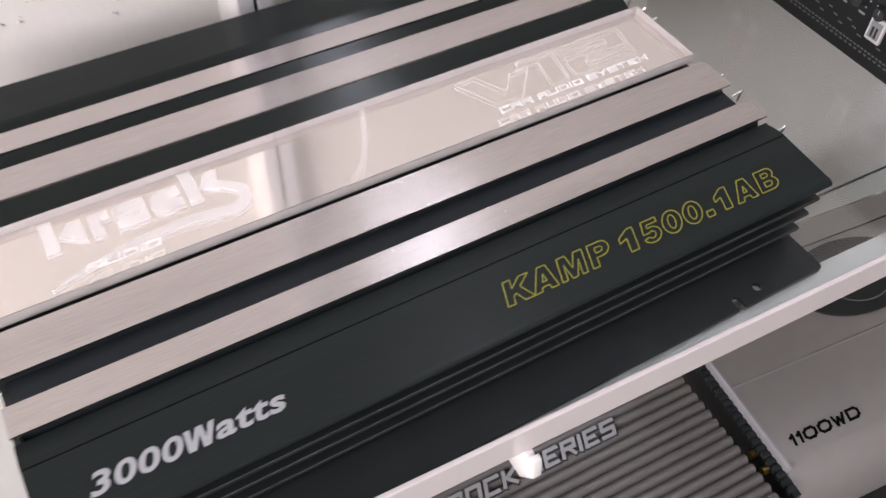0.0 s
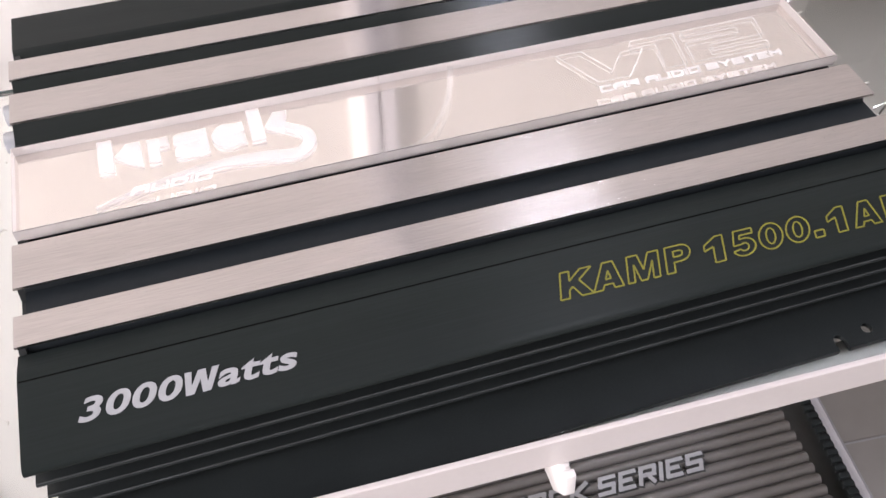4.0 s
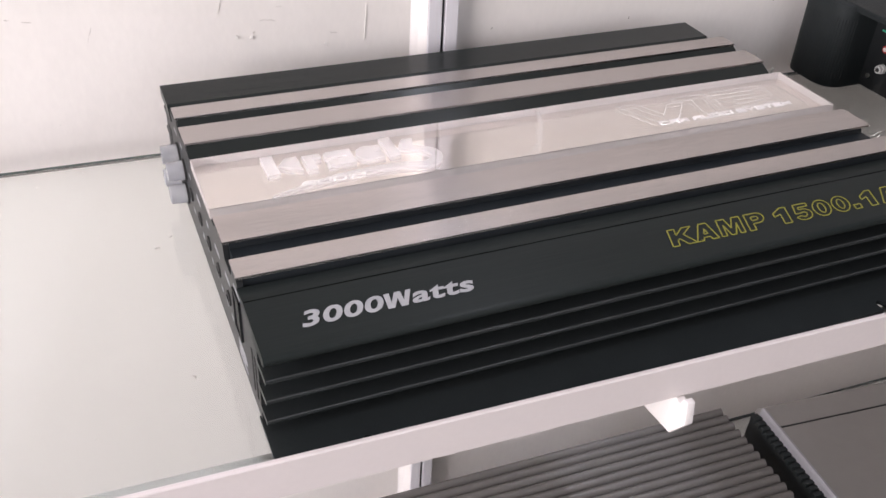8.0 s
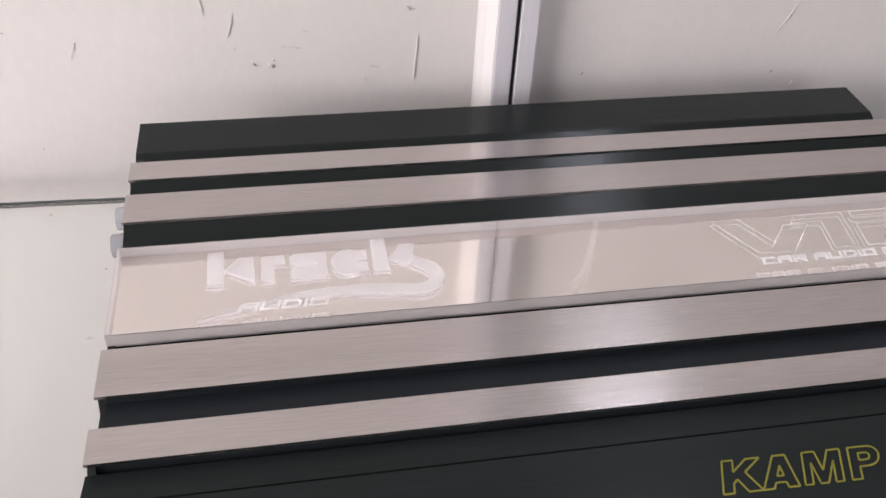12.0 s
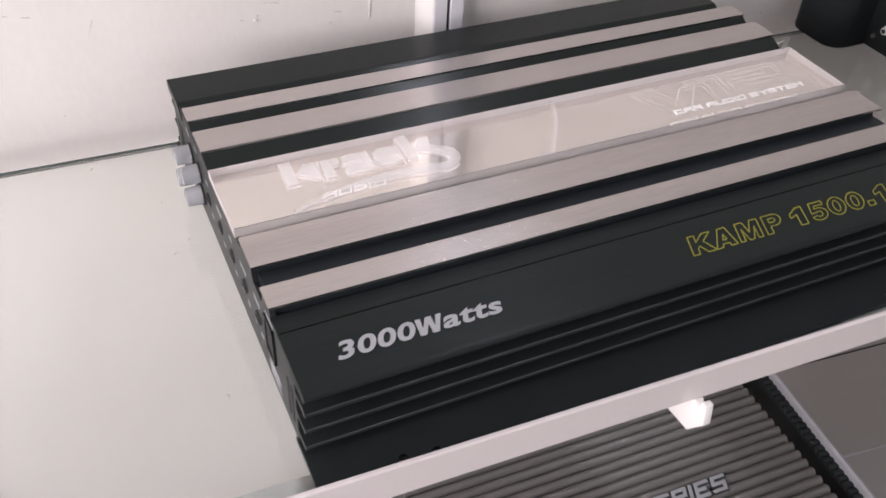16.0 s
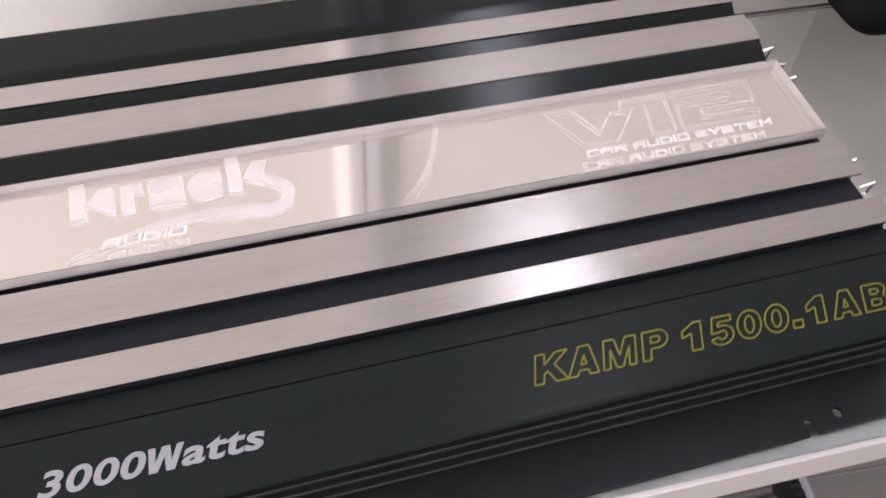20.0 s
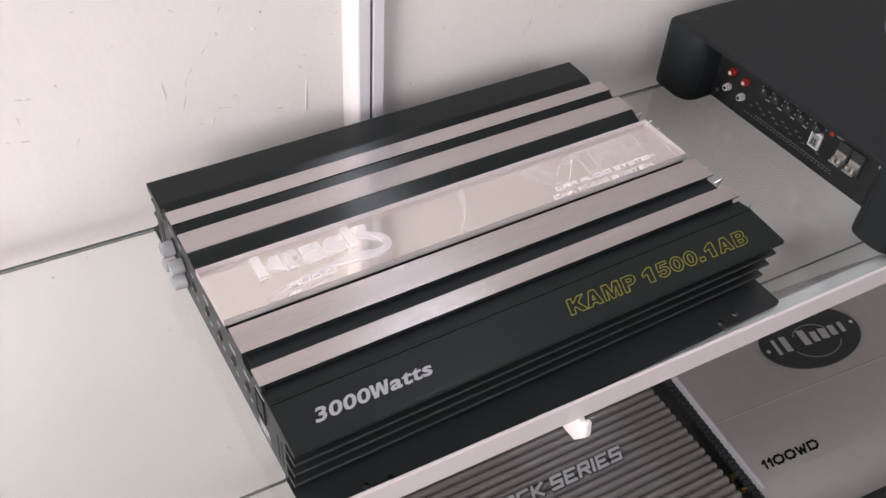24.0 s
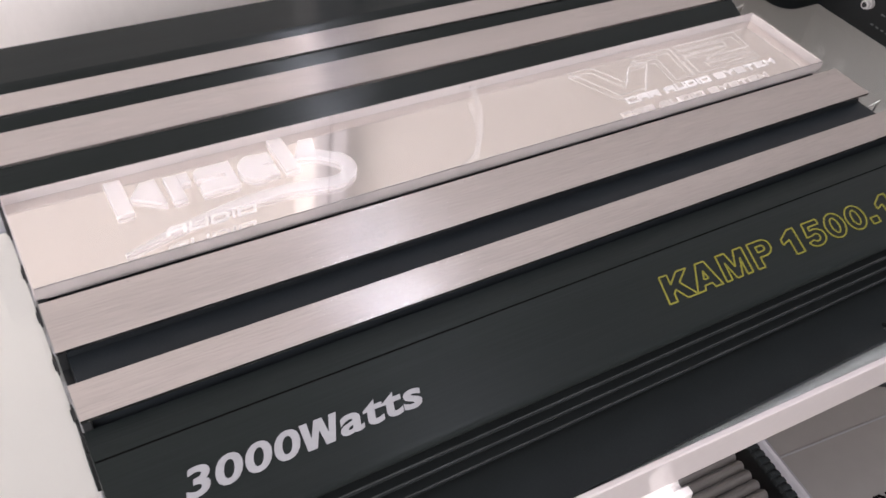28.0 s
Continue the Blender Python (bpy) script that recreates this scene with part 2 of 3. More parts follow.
def bar(profile, x0, x1, bm=None, axis="x", bevel=0.0):
    """A section, as (y, z) or for axis y (x, z) or axis z (x, y), drawn out along an axis."""
    own = bmesh.new()

    def at(u, v, w):
        return (w, u, v) if axis == "x" else ((u, w, v) if axis == "y" else (u, v, w))

    a = [own.verts.new(at(u, v, x0)) for u, v in profile]
    b = [own.verts.new(at(u, v, x1)) for u, v in profile]
    n = len(profile)
    for i in range(n):
        own.faces.new((a[i], a[(i + 1) % n], b[(i + 1) % n], b[i]))
    own.faces.new(a[::-1])
    own.faces.new(b)
    if bevel:
        bmesh.ops.recalc_face_normals(own, faces=own.faces)
        bmesh.ops.bevel(own, geom=own.edges[:], offset=bevel, segments=2, affect="EDGES", profile=0.5)
    return join(bm, own)


def rod(p, q, r, bm=None, segs=20, r2=None, bevel=0.0):
    own = bmesh.new()
    p, q = Vector(p), Vector(q)
    m = Matrix.Translation((p + q) / 2) @ (q - p).to_track_quat("Z", "Y").to_matrix().to_4x4()
    bmesh.ops.create_cone(own, cap_ends=True, segments=segs, radius1=r, radius2=r if r2 is None else r2, depth=(q - p).length, matrix=m)
    if bevel:
        rims = [e for e in own.edges if any(len(f.verts) > 4 for f in e.link_faces)]
        bmesh.ops.bevel(own, geom=rims, offset=bevel, segments=2, affect="EDGES", profile=0.5)
    return join(bm, own)


def strip(points, width, bm=None, z=0.0, thick=0.0003, taper=None):
    """A flat ribbon in the xy plane along points, as wide as width (or taper(i))."""
    own = bmesh.new()
    rows = []
    for i, p in enumerate(points):
        a, b = points[max(i - 1, 0)], points[min(i + 1, len(points) - 1)]
        d = Vector((b[0] - a[0], b[1] - a[1])).normalized()
        w = (taper(i / (len(points) - 1)) if taper else 1) * width / 2
        n = Vector((-d.y, d.x)) * w
        rows.append([own.verts.new((p[0] + s * n.x, p[1] + s * n.y, z + h)) for s, h in ((1, thick), (-1, thick), (-1, 0), (1, 0))])
    for r, s in zip(rows, rows[1:]):
        for i in range(4):
            own.faces.new((r[i], r[(i + 1) % 4], s[(i + 1) % 4], s[i]))
    own.faces.new(rows[0][::-1])
    own.faces.new(rows[-1])
    return join(bm, own)


def lettering(body, parent, mat, u0, u1, v0, v1, place, bold=0.02, shear=0.0, outline=0.0, spacing=1.0, label="", thick=0.0002, name="lettering"):
    """Writing laid over u0..u1 by v0..v1; place(u, v, w) gives the point, w being the height over the surface."""
    c = bpy.data.curves.new("writing", "FONT")
    c.body, c.offset, c.shear, c.space_character, c.resolution_u = body, bold, shear, spacing, 4
    if outline:
        c.fill_mode, c.bevel_depth, c.bevel_resolution = "NONE", outline, 1
    else:
        c.extrude = 0.02
    ob = new("writing", c)
    bpy.context.view_layer.update()
    me = bpy.data.meshes.new_from_object(ob.evaluated_get(bpy.context.evaluated_depsgraph_get()))
    bpy.data.objects.remove(ob)
    xs, ys, zs = [[v.co[i] for v in me.vertices] for i in range(3)]
    for v in me.vertices:
        a = u0 + (v.co.x - min(xs)) / (max(xs) - min(xs)) * (u1 - u0)
        b = v0 + (v.co.y - min(ys)) / (max(ys) - min(ys)) * (v1 - v0)
        h = (v.co.z - min(zs)) / max(max(zs) - min(zs), 1e-6) * thick
        v.co = place(a, b, h)
    me.materials.clear()
    me.materials.append(mat)
    out = new(name, me)
    out.parent = parent
    if label:
        out["label"] = label
    return out


STROKES = {"R": "00 04 44 42 02/22 40", "O": "00 04 44 40 00", "C": "44 04 00 40", "K": "00 04/44 12 40", "S": "44 04 02 42 40 00", "E": "44 04 00 40/02 32", "I": "00 04",
           "1": "03 14 10", "0": "01 03 14 34 43 41 30 10 01", "W": "04 10 23 30 44", "D": "00 04 34 43 41 30 00", "A": "00 03 14 44 40/02 42", "U": "04 00 40 44", "Y": "04 22 44/22 20", "T": "04 44/24 20", "M": "00 04 22 44 40"}


def stroke_word(word, u0, u1, v0, v1, w, wide, gap, lean, z):
    """Square stencil letters of even strokes, one mesh a letter."""
    cells = [(ch, {"I": 0.0, "1": 0.25}.get(ch, 1.0)) for ch in word]
    pitch = (u1 - u0 - w - lean) / sum(c + gap if ch != " " else 0.55 for ch, c in cells)
    u, out = u0 + w / 2, []
    for ch, c in cells:
        if ch == " ":
            u += 0.55 * pitch
            continue
        bm, lift = None, 0.0
        for run in STROKES[ch].split("/"):
            pts = [(u + int(p[0]) / 4 * pitch * wide, int(p[1]) / 4) for p in run.split()]
            pts = [(a + lean * b, v0 + w / 2 + b * (v1 - v0 - w)) for a, b in pts]
            for (a, b), (c2, d) in zip(pts, pts[1:]):
                q = Vector((c2 - a, d - b)).normalized() * w * 0.45
                bm = strip([(a - q.x, b - q.y), (c2 + q.x, d + q.y)], w, bm, z, 0.0004 + lift)
                lift += 0.00002
        out.append(bm)
        u += (c + gap) * pitch
    return out


def arc(cx, cy, rx, ry, a0, a1, n=9):
    return [(cx + rx * math.cos(radians(a0 + (a1 - a0) * k / n)), cy + ry * math.sin(radians(a0 + (a1 - a0) * k / n))) for k in range(n + 1)]


def heavy_glyph(ch):
    """Rings of a heavy wide letter one unit high."""
    if ch == "K":
        return [[(0, 0), (0, 1), (0.30, 1), (0.30, 0.63), (0.66, 1), (1.05, 1), (0.63, 0.60), (1.10, 0), (0.71, 0), (0.41, 0.40), (0.30, 0.29), (0.30, 0)]]
    if ch == "A":
        return [[(0, 0), (0.36, 1), (0.74, 1), (1.10, 0), (0.77, 0), (0.71, 0.17), (0.39, 0.17), (0.33, 0)], [(0.45, 0.37), (0.65, 0.37), (0.55, 0.68)]]
    if ch == "M":
        return [[(0, 0), (0, 1), (0.40, 1), (0.61, 0.40), (0.82, 1), (1.22, 1), (1.22, 0), (0.97, 0), (0.97, 0.66), (0.73, 0), (0.49, 0), (0.25, 0.66), (0.25, 0)]]
    if ch == "P":
        return [[(0, 0), (0, 1)] + arc(0.60, 0.69, 0.36, 0.31, 90, -90) + [(0.31, 0.38), (0.31, 0)], [(0.31, 0.80)] + arc(0.54, 0.69, 0.12, 0.11, 90, -90, 6) + [(0.31, 0.58)]]
    if ch == "B":
        return [[(0, 0), (0, 1)] + arc(0.62, 0.75, 0.32, 0.25, 90, -50) + arc(0.64, 0.28, 0.38, 0.28, 55, -90), [(0.31, 0.81)] + arc(0.55, 0.715, 0.11, 0.095, 90, -90, 6) + [(0.31, 0.62)], [(0.31, 0.42)] + arc(0.58, 0.305, 0.13, 0.115, 90, -90, 6) + [(0.31, 0.19)]]
    if ch == "5":
        return [[(0.14, 1), (0.90, 1), (0.90, 0.80), (0.37, 0.80), (0.34, 0.65)] + arc(0.49, 0.33, 0.47, 0.34, 80, -160, 14) + [(0.31, 0.27)] + arc(0.50, 0.33, 0.18, 0.15, -140, 130, 10) + [(0.07, 0.43)]]
    if ch == "0":
        return [arc(0.50, 0.5, 0.50, 0.51, 0, 345, 23), arc(0.50, 0.5, 0.19, 0.31, 0, 340, 17)]
    if ch == "1":
        return [[(0.32, 0), (0.32, 0.62), (0.03, 0.50), (0.03, 0.72), (0.40, 1.0), (0.64, 1.0), (0.64, 0)]]
    return [[(0, 0), (0, 0.27), (0.29, 0.27), (0.29, 0)]]


UNIT = pose(0, 0, 0, 0, 0, -2.05)          # the shelving stands at a slight angle to the amplifier on it
GLASS_FRONT, GLASS_BACK, WALL_Y = -0.0667, 0.2335, 0.267
LOW = -0.432                               # top of the lower shelf
FLOOR_Z, CEIL_Z = -1.30, 2.04

# ------------------------------------------------------------------ structure
def wall_box(name, x0, x1, y0, y1, z0, z1, mat=WALL, label="cream painted plaster wall", category="wall"):
    ob = finish(name, box(x0, x1, y0, y1, z0, z1), mat)
    ob.matrix_world = UNIT
    return tagged(ob, label, category, kind="structure")


wall_box("wall_north", -1.60, 4.5, WALL_Y, WALL_Y + 0.12, FLOOR_Z, CEIL_Z, label="cream painted plaster wall with scuffs and flecks")
wall_box("wall_east", 4.5, 4.62, -3.28, WALL_Y, FLOOR_Z, CEIL_Z)
wall_box("floor", -1.60, 4.62, -3.4, WALL_Y, FLOOR_Z - 0.1, FLOOR_Z, FLOOR, "grey tiled shop floor", "floor")
wall_box("ceiling", -1.60, 4.62, -3.4, WALL_Y, CEIL_Z, CEIL_Z + 0.1, CEILING, "white painted ceiling", "ceiling")


def wall_with_hole(name, axis, at, thick, a0, a1, h0, h1, o0, o1, p0, p1):
    bm = None
    for c0, c1, d0, d1 in ((a0, o0, h0, h1), (o1, a1, h0, h1), (o0, o1, h0, p0), (o0, o1, p1, h1)):
        e = (at, at + thick, c0, c1, d0, d1) if axis == "x" else (c0, c1, at, at + thick, d0, d1)
        bm = box(*e, bm=bm)
    ob = finish(name, bm, WALL)
    ob.matrix_world = UNIT
    return tagged(ob, "cream painted wall with a window opening", "wall", kind="structure")


wall_with_hole("wall_west", "x", -1.60, 0.12, -3.4, WALL_Y, FLOOR_Z, CEIL_Z, -1.12, 0.10, -0.30, 1.0)
wall_with_hole("wall_south", "y", -3.4, 0.12, -1.60, 4.62, FLOOR_Z, CEIL_Z, -1.0, 1.8, -0.35, 1.45)

wall = bpy.data.objects["wall_north"]
rnd = random.Random(4)


def scuff(x, z, length, width, angle, mat, proud=0.0004):
    """A short uneven mark on the wall."""
    pts = []
    for k in range(6):
        s = (k / 5 - 0.5) * length
        j = rnd.uniform(-0.25, 0.25) * width
        pts.append((x + s * math.cos(angle) - j * math.sin(angle), z + s * math.sin(angle) + j * math.cos(angle)))
    bm = strip(pts, width, None, 0.0, proud, lambda q: 0.25 + 0.75 * math.sin(math.pi * min(max(q, 0.08), 0.92)))
    for v in bm.verts:
        v.co = (v.co.x, WALL_Y - v.co.z, v.co.y)
    part("paint_fleck" if mat is FLAKE else "scuff_or_shade_mark", bm, mat, wall)


for x, z, ln, an in ((-0.026, 0.180, 0.005, -0.1), (-0.091, 0.155, 0.0037, -0.2), (-0.080, 0.154, 0.020, -0.2), (-0.074, 0.121, 0.012, -0.2), (-0.085, 0.087, 0.015, -0.2), (-0.080, 0.104, 0.0064, -1.5), (-0.045, 0.073, 0.011, 1.2),
                     (0.025, 0.102, 0.016, -1.5), (0.045, 0.110, 0.014, 1.1), (0.060, 0.130, 0.011, 0.9), (0.039, 0.086, 0.013, 1.3), (0.040, 0.167, 0.005, -0.5), (0.075, 0.161, 0.0056, 1.1), (0.079, 0.083, 0.003, 0.0),
                     (0.116, 0.061, 0.006, -0.1), (0.137, 0.095, 0.005, 0.1), (0.071, 0.074, 0.0095, -0.1), (0.169, 0.138, 0.003, 0.3), (-0.095, 0.180, 0.014, -1.3), (0.360, 0.086, 0.020, 1.1), (0.526, 0.061, 0.004, 1.4)):
    for q in range(4):
        k = rnd.uniform(-0.45, 0.45) * ln
        scuff(x + k * math.cos(an), z + k * math.sin(an), ln * rnd.uniform(0.15, 0.45), rnd.uniform(0.00022, 0.00048), an + rnd.uniform(-0.25, 0.25), SMUDGE, 0.0003 + 0.00008 * q)
for x, z in ((0.106, 0.152), (0.100, 0.139), (-0.050, 0.126), (0.049, 0.064), (0.059, 0.063), (0.111, 0.053), (0.070, 0.141), (0.140, 0.105), (0.135, 0.096), (0.374, 0.042), (0.314, 0.127), (0.331, 0.122)):
    scuff(x, z, 0.0022, 0.0018, rnd.uniform(0, 3), FLAKE, 0.0011)
    # painted shadow of the fleck, on its side away from the window
    scuff(x + 0.0011, z - 0.0006, 0.0018, 0.0006, rnd.uniform(0.8, 1.8), SMUDGE, 0.0004)
scuff(0.140, 0.066, 0.026, 0.0007, 1.5, FLAKE, 0.0007)
for _ in range(150):
    mat = FLAKE if rnd.random() < 0.5 else PIT
    scuff(rnd.uniform(-0.2, 0.6) if rnd.random() < 0.6 else rnd.uniform(0.21, 0.56), rnd.uniform(-0.35, 0.32), rnd.uniform(0.0006, 0.0024), rnd.uniform(0.0003, 0.0008), rnd.gauss(1.4, 0.6), mat, 0.0006 if mat is FLAKE else 0.0003)

# ------------------------------------------------------------------ shelving
def upright(x):
    t = thing("shelf_upright", "satin aluminium slotted shelf upright fixed to the wall", "shelf upright", "shelf uprights", UNIT)
    y0, y1 = WALL_Y, WALL_Y - 0.014
    for a, b in ((-0.0115, -0.0012), (0.0012, 0.0115)):
        part("rail", box(x + a, x + b, y1, y0, FLOOR_Z + 0.3, 1.05, 0.0008), ALU, t)
    part("side_trim", bar([(x - 0.0205, y0), (x - 0.0190, y0 - 0.0012), (x - 0.0160, y0 - 0.0045), (x - 0.0117, y1 + 0.0015), (x - 0.0117, y0)], FLOOR_Z + 0.3, 1.05, axis="z"), WHITE_PAINT, t, "bevelled white side trim")
    part("slot_channel", box(x - 0.0012, x + 0.0012, y1 + 0.004, y0, FLOOR_Z + 0.3, 1.05), GROOVE, t, "dark slotted groove")
    return t


def bracket(x, z):
    t = thing("shelf_bracket", "white painted steel shelf bracket with a hooked front tip", "shelf bracket", "shelf brackets", UNIT)
    prof = [(WALL_Y - 0.014, z - 0.0095), (-0.0700, z - 0.0095), (-0.0705, z - 0.0105), (-0.0725, z - 0.0105), (-0.0740, z - 0.0060), (-0.0775, z - 0.0062), (-0.0795, z - 0.019), (-0.0700, z - 0.0335), (-0.0500, z - 0.036), (WALL_Y - 0.014, z - 0.062)]
    part("arm", bar(prof, x - 0.0025, x + 0.0025, bevel=0.0006), WHITE_PAINT, t, "", True)
    return t


def glass_shelf(z, x0, x1):
    t = thing("glass_shelf", "clear glass shelf with a white front edge profile", "shelf", "glass shelves", UNIT)
    pane = part("glass_pane", box(x0, x1, GLASS_FRONT, GLASS_BACK, z - 0.006, z, 0.0006), GLASS, t, "clear glass pane")
    pane.visible_shadow = False
    part("rear_edge", box(x0, x1, GLASS_BACK + 0.0003, GLASS_BACK + 0.0018, z - 0.0062, z + 0.0002), GLASS_EDGE, t, "dark green ground glass edge")
    part("side_edge", box(x0 - 0.0016, x0 - 0.0002, GLASS_FRONT, GLASS_BACK, z - 0.0062, z + 0.0002), GLASS_SIDE, t, "pale green ground glass edge")
    a, b = GLASS_FRONT - 0.0002, GLASS_FRONT - 0.0029
    prof = [(a, z - 0.0090), (a, z + 0.0130), (a - 0.0004, z + 0.0135), (b + 0.0006, z + 0.0135), (b, z + 0.0129), (b, z - 0.0082), (b + 0.0008, z - 0.0090)]
    part("edge_profile", bar(prof, x0, x1), PROFILE, t, "glossy white edge profile")
    part("glass_channel", box(x0, x1, a + 0.0001, -0.0475, z - 0.0090, z - 0.0064), CHANNEL, t, "grey channel under the front of the glass")
    return t


for ux in (-0.2390, 0.1945):
    upright(ux)
def dust(shelf, count):
    for _ in range(count):
        x, y = rnd.uniform(-0.15, 0.55), rnd.uniform(GLASS_FRONT + 0.01, GLASS_BACK - 0.01)
        a, ln = rnd.uniform(0, 3), rnd.uniform(0.0006, 0.0022)
        part("dust_speck", strip([(x, y), (x + ln * math.cos(a), y + ln * math.sin(a)), (x + 1.6 * ln * math.cos(a + 0.6), y + 1.6 * ln * math.sin(a + 0.6))], rnd.uniform(0.0004, 0.0009), None, 0.00015, 0.00015), SMUDGE if rnd.random() < 0.7 else FLAKE, shelf)


for z, x0 in ((0.0, -0.6), (LOW, -0.020), (2 * LOW, -0.020)):
    shelf = glass_shelf(z, x0, 1.3)
    if z == 0.0:
        dust(shelf, 34)
    bracket(0.2040, z)


# ------------------------------------------------------------------ the black and silver amplifier
L = 0.40


def main_amplifier():
    t = thing("car_amplifier", "black finned car amplifier with brushed steel strips on a glass shelf", "amplifier")
    # core and deck
    part("body", bar([(-0.030, 0.003), (0.205, 0.003), (0.205, 0.0475), (0.180, 0.0475), (0.178, 0.0530), (0.1645, 0.0560), (0.1535, 0.0520), (0.152, 0.0560), (0.1325, 0.0560), (0.1165, 0.0500), (0.055, 0.0500), (0.0505, 0.0575), (0.0325, 0.0575), (0.0310, 0.0545), (0.0140, 0.0545), (0.0130, 0.0575), (0.0030, 0.0575),
                      (0.0015, 0.0525), (-0.0110, 0.0525), (-0.030, 0.050)], 0.0035, L - 0.0035), BODY_BLACK, t)
    # ridges that carry the two rear strips, flush with them at the front and at the ends
    for ridge in ([(0.1785, 0.0505), (0.1785, 0.0585), (0.1637, 0.0585), (0.1545, 0.0530), (0.1545, 0.0505)], [(0.1520, 0.0505), (0.1520, 0.0585), (0.1311, 0.0585), (0.1160, 0.0520), (0.1160, 0.0505)]):
        part("strip_ridge", bar(ridge, 0.0009, L - 0.0009), ANODISED, t, "black ridge under a steel strip")
    # steel strips
    for y0, y1 in ((0.0, 0.015), (0.0295, 0.053), (0.1312, 0.152), (0.1638, 0.1785)):
        part("steel_strip", box(0.0002, L - 0.0004, y0, y1, 0.0586, 0.0600), STEEL, t, "brushed stainless steel strip")
    # front casting with the lettered face
    face = [(-0.0004, 0.0530), (-0.0004, 0.0546), (-0.0030, 0.0549), (-0.0062, 0.0556), (-0.0095, 0.0562), (-0.0125, 0.0565), (-0.0480, 0.0540), (-0.0495, 0.0537), (-0.0504, 0.0531), (-0.0508, 0.0522), (-0.0508, 0.0508), (-0.0502, 0.0498), (-0.0470, 0.0482), (-0.0295, 0.0480), (-0.0295, 0.0530)]
    part("front_face", bar(face, 0.0, L), FACE_BLACK, t, "", True)
    part("face_groove", box(0.0004, L - 0.0004, -0.0140, -0.0134, 0.0560, 0.05652), DEEP, t, "fine dark groove")
    for z, y in ((0.0400, -0.0487), (0.0267, -0.0468), (0.0133, -0.0454)):
        part("cooling_fin", bar([(-0.0295, z - 0.0034), (y + 0.0010, z - 0.0026), (y, z - 0.0016), (y, z - 0.0006), (y + 0.0008, z), (-0.0295, z - 0.0002)], 0.0005, L - 0.0005), BLACK_PAINT, t)
        # thin pale strip that draws the highlight on the fin's edge
        part("fin_edge", bar([(y + 0.0002, z - 0.0002), (y + 0.0006, z + 0.0001), (y + 0.0007, z - 0.0002), (y + 0.0004, z - 0.0004)], 0.0008, L - 0.0008), EDGE_GLINT, t, "thin pale strip for the fin edge highlight")
    # mounting flange with a slot and a hole at each end
    fl = bmesh.new()
    pts = [(0.0, -0.030)]
    rc = 0.003
    pts += [(rc - rc * math.cos(radians(a)), -0.068 + rc - rc * math.sin(radians(a))) for a in (0, 30, 60, 90)]
    for sx, hx in ((0.058, 0.042), (0.342, 0.358)):
        ring = [(hx, -0.068)] + arc(hx, -0.0605, 0.0027, 0.0027, -90, -448, 16) + [(hx + 0.00003, -0.068)]
        pts += ring if hx < sx else []
        pts += [(sx - 0.0028, -0.068)] + [(sx - 0.0028 * math.cos(radians(a)), -0.0625 + 0.0028 * math.sin(radians(a))) for a in (0, 45, 90, 135, 180)] + [(sx + 0.0028, -0.068)]
        pts += ring if hx > sx else []
    pts += [(L - rc + rc * math.sin(radians(a)), -0.068 + rc - rc * math.cos(radians(a))) for a in (0, 30, 60, 90)]
    pts += [(L, -0.030)]
    part("mounting_flange", bar(pts, 0.0003, 0.0030, axis="z"), BLACK_PAINT, t)
    # rear casting
    back = [(0.1850, 0.0476), (0.1950, 0.0530), (0.1965, 0.0536), (0.2240, 0.0540), (0.2252, 0.0534), (0.2255, 0.0490), (0.2225, 0.0470), (0.2050, 0.0480)]
    part("rear_cover", bar(back, 0.0, L), ANODISED, t)
    for z in (0.0420, 0.0280, 0.0140):
        part("cooling_fin", bar([(0.2052, z - 0.003), (0.2205, z - 0.0022), (0.2215, z - 0.001), (0.2205, z), (0.2052, z)], 0.0005, L - 0.0005), BLACK_PAINT, t)
    part("rear_flange", box(0.0, L, 0.2052, 0.232, 0.0003, 0.003, 0.0004), BLACK_PAINT, t)
    # mirror plate and the acrylic block over it
    part("mirror_plate", box(0.0004, L - 0.0004, 0.0616, 0.1142, 0.0530, 0.0538), POLISHED, t, "polished steel backing plate")
    block = part("acrylic_block", box(0.0003, L - 0.0003, 0.0615, 0.1143, 0.0585, 0.0592), ACRYLIC, t, "clear engraved acrylic block")
    block.visible_shadow = False
    part("acrylic_edge", box(0.0003, L - 0.0003, 0.0612, 0.0615, 0.0530, 0.0591), FROST_EDGE, block, "grey sawn acrylic edge")
    for e in ((0.0003, L - 0.0003, 0.1143, 0.1146), (0.0001, 0.0003, 0.0612, 0.1146), (L - 0.0003, L - 0.0001, 0.0612, 0.1146)):
        part("acrylic_edge", box(*e, 0.0538, 0.0590), PALE_EDGE, block, "pale acrylic edge")

    # logo as plain shapes
    def slab(points):
        part("emblem_block", bar([(a, b + 0.0028) for a, b in points], 0.0541, 0.0556, axis="z"), FROST, t, "frosted white block")

    def quad(x0, x1, y0, y1):
        slab([(x0, y0), (x1, y0), (x1, y1), (x0, y1)])

    quad(0.0370, 0.0436, 0.0870, 0.1078)
    slab([(0.0440, 0.0952), (0.0565, 0.0872), (0.0560, 0.1028), (0.0500, 0.1030)])
    quad(0.0592, 0.0645, 0.0870, 0.1025)
    quad(0.0647, 0.0690, 0.0965, 0.1025)
    for yc in (0.0905, 0.0992):
        slab([(0.0712, yc - 0.0033), (0.0868, yc - 0.0033), (0.0868, yc + 0.0037), (0.0735, yc + 0.0037), (0.0712, yc + 0.0018)])
    quad(0.0830, 0.0868, 0.0943, 0.0958)
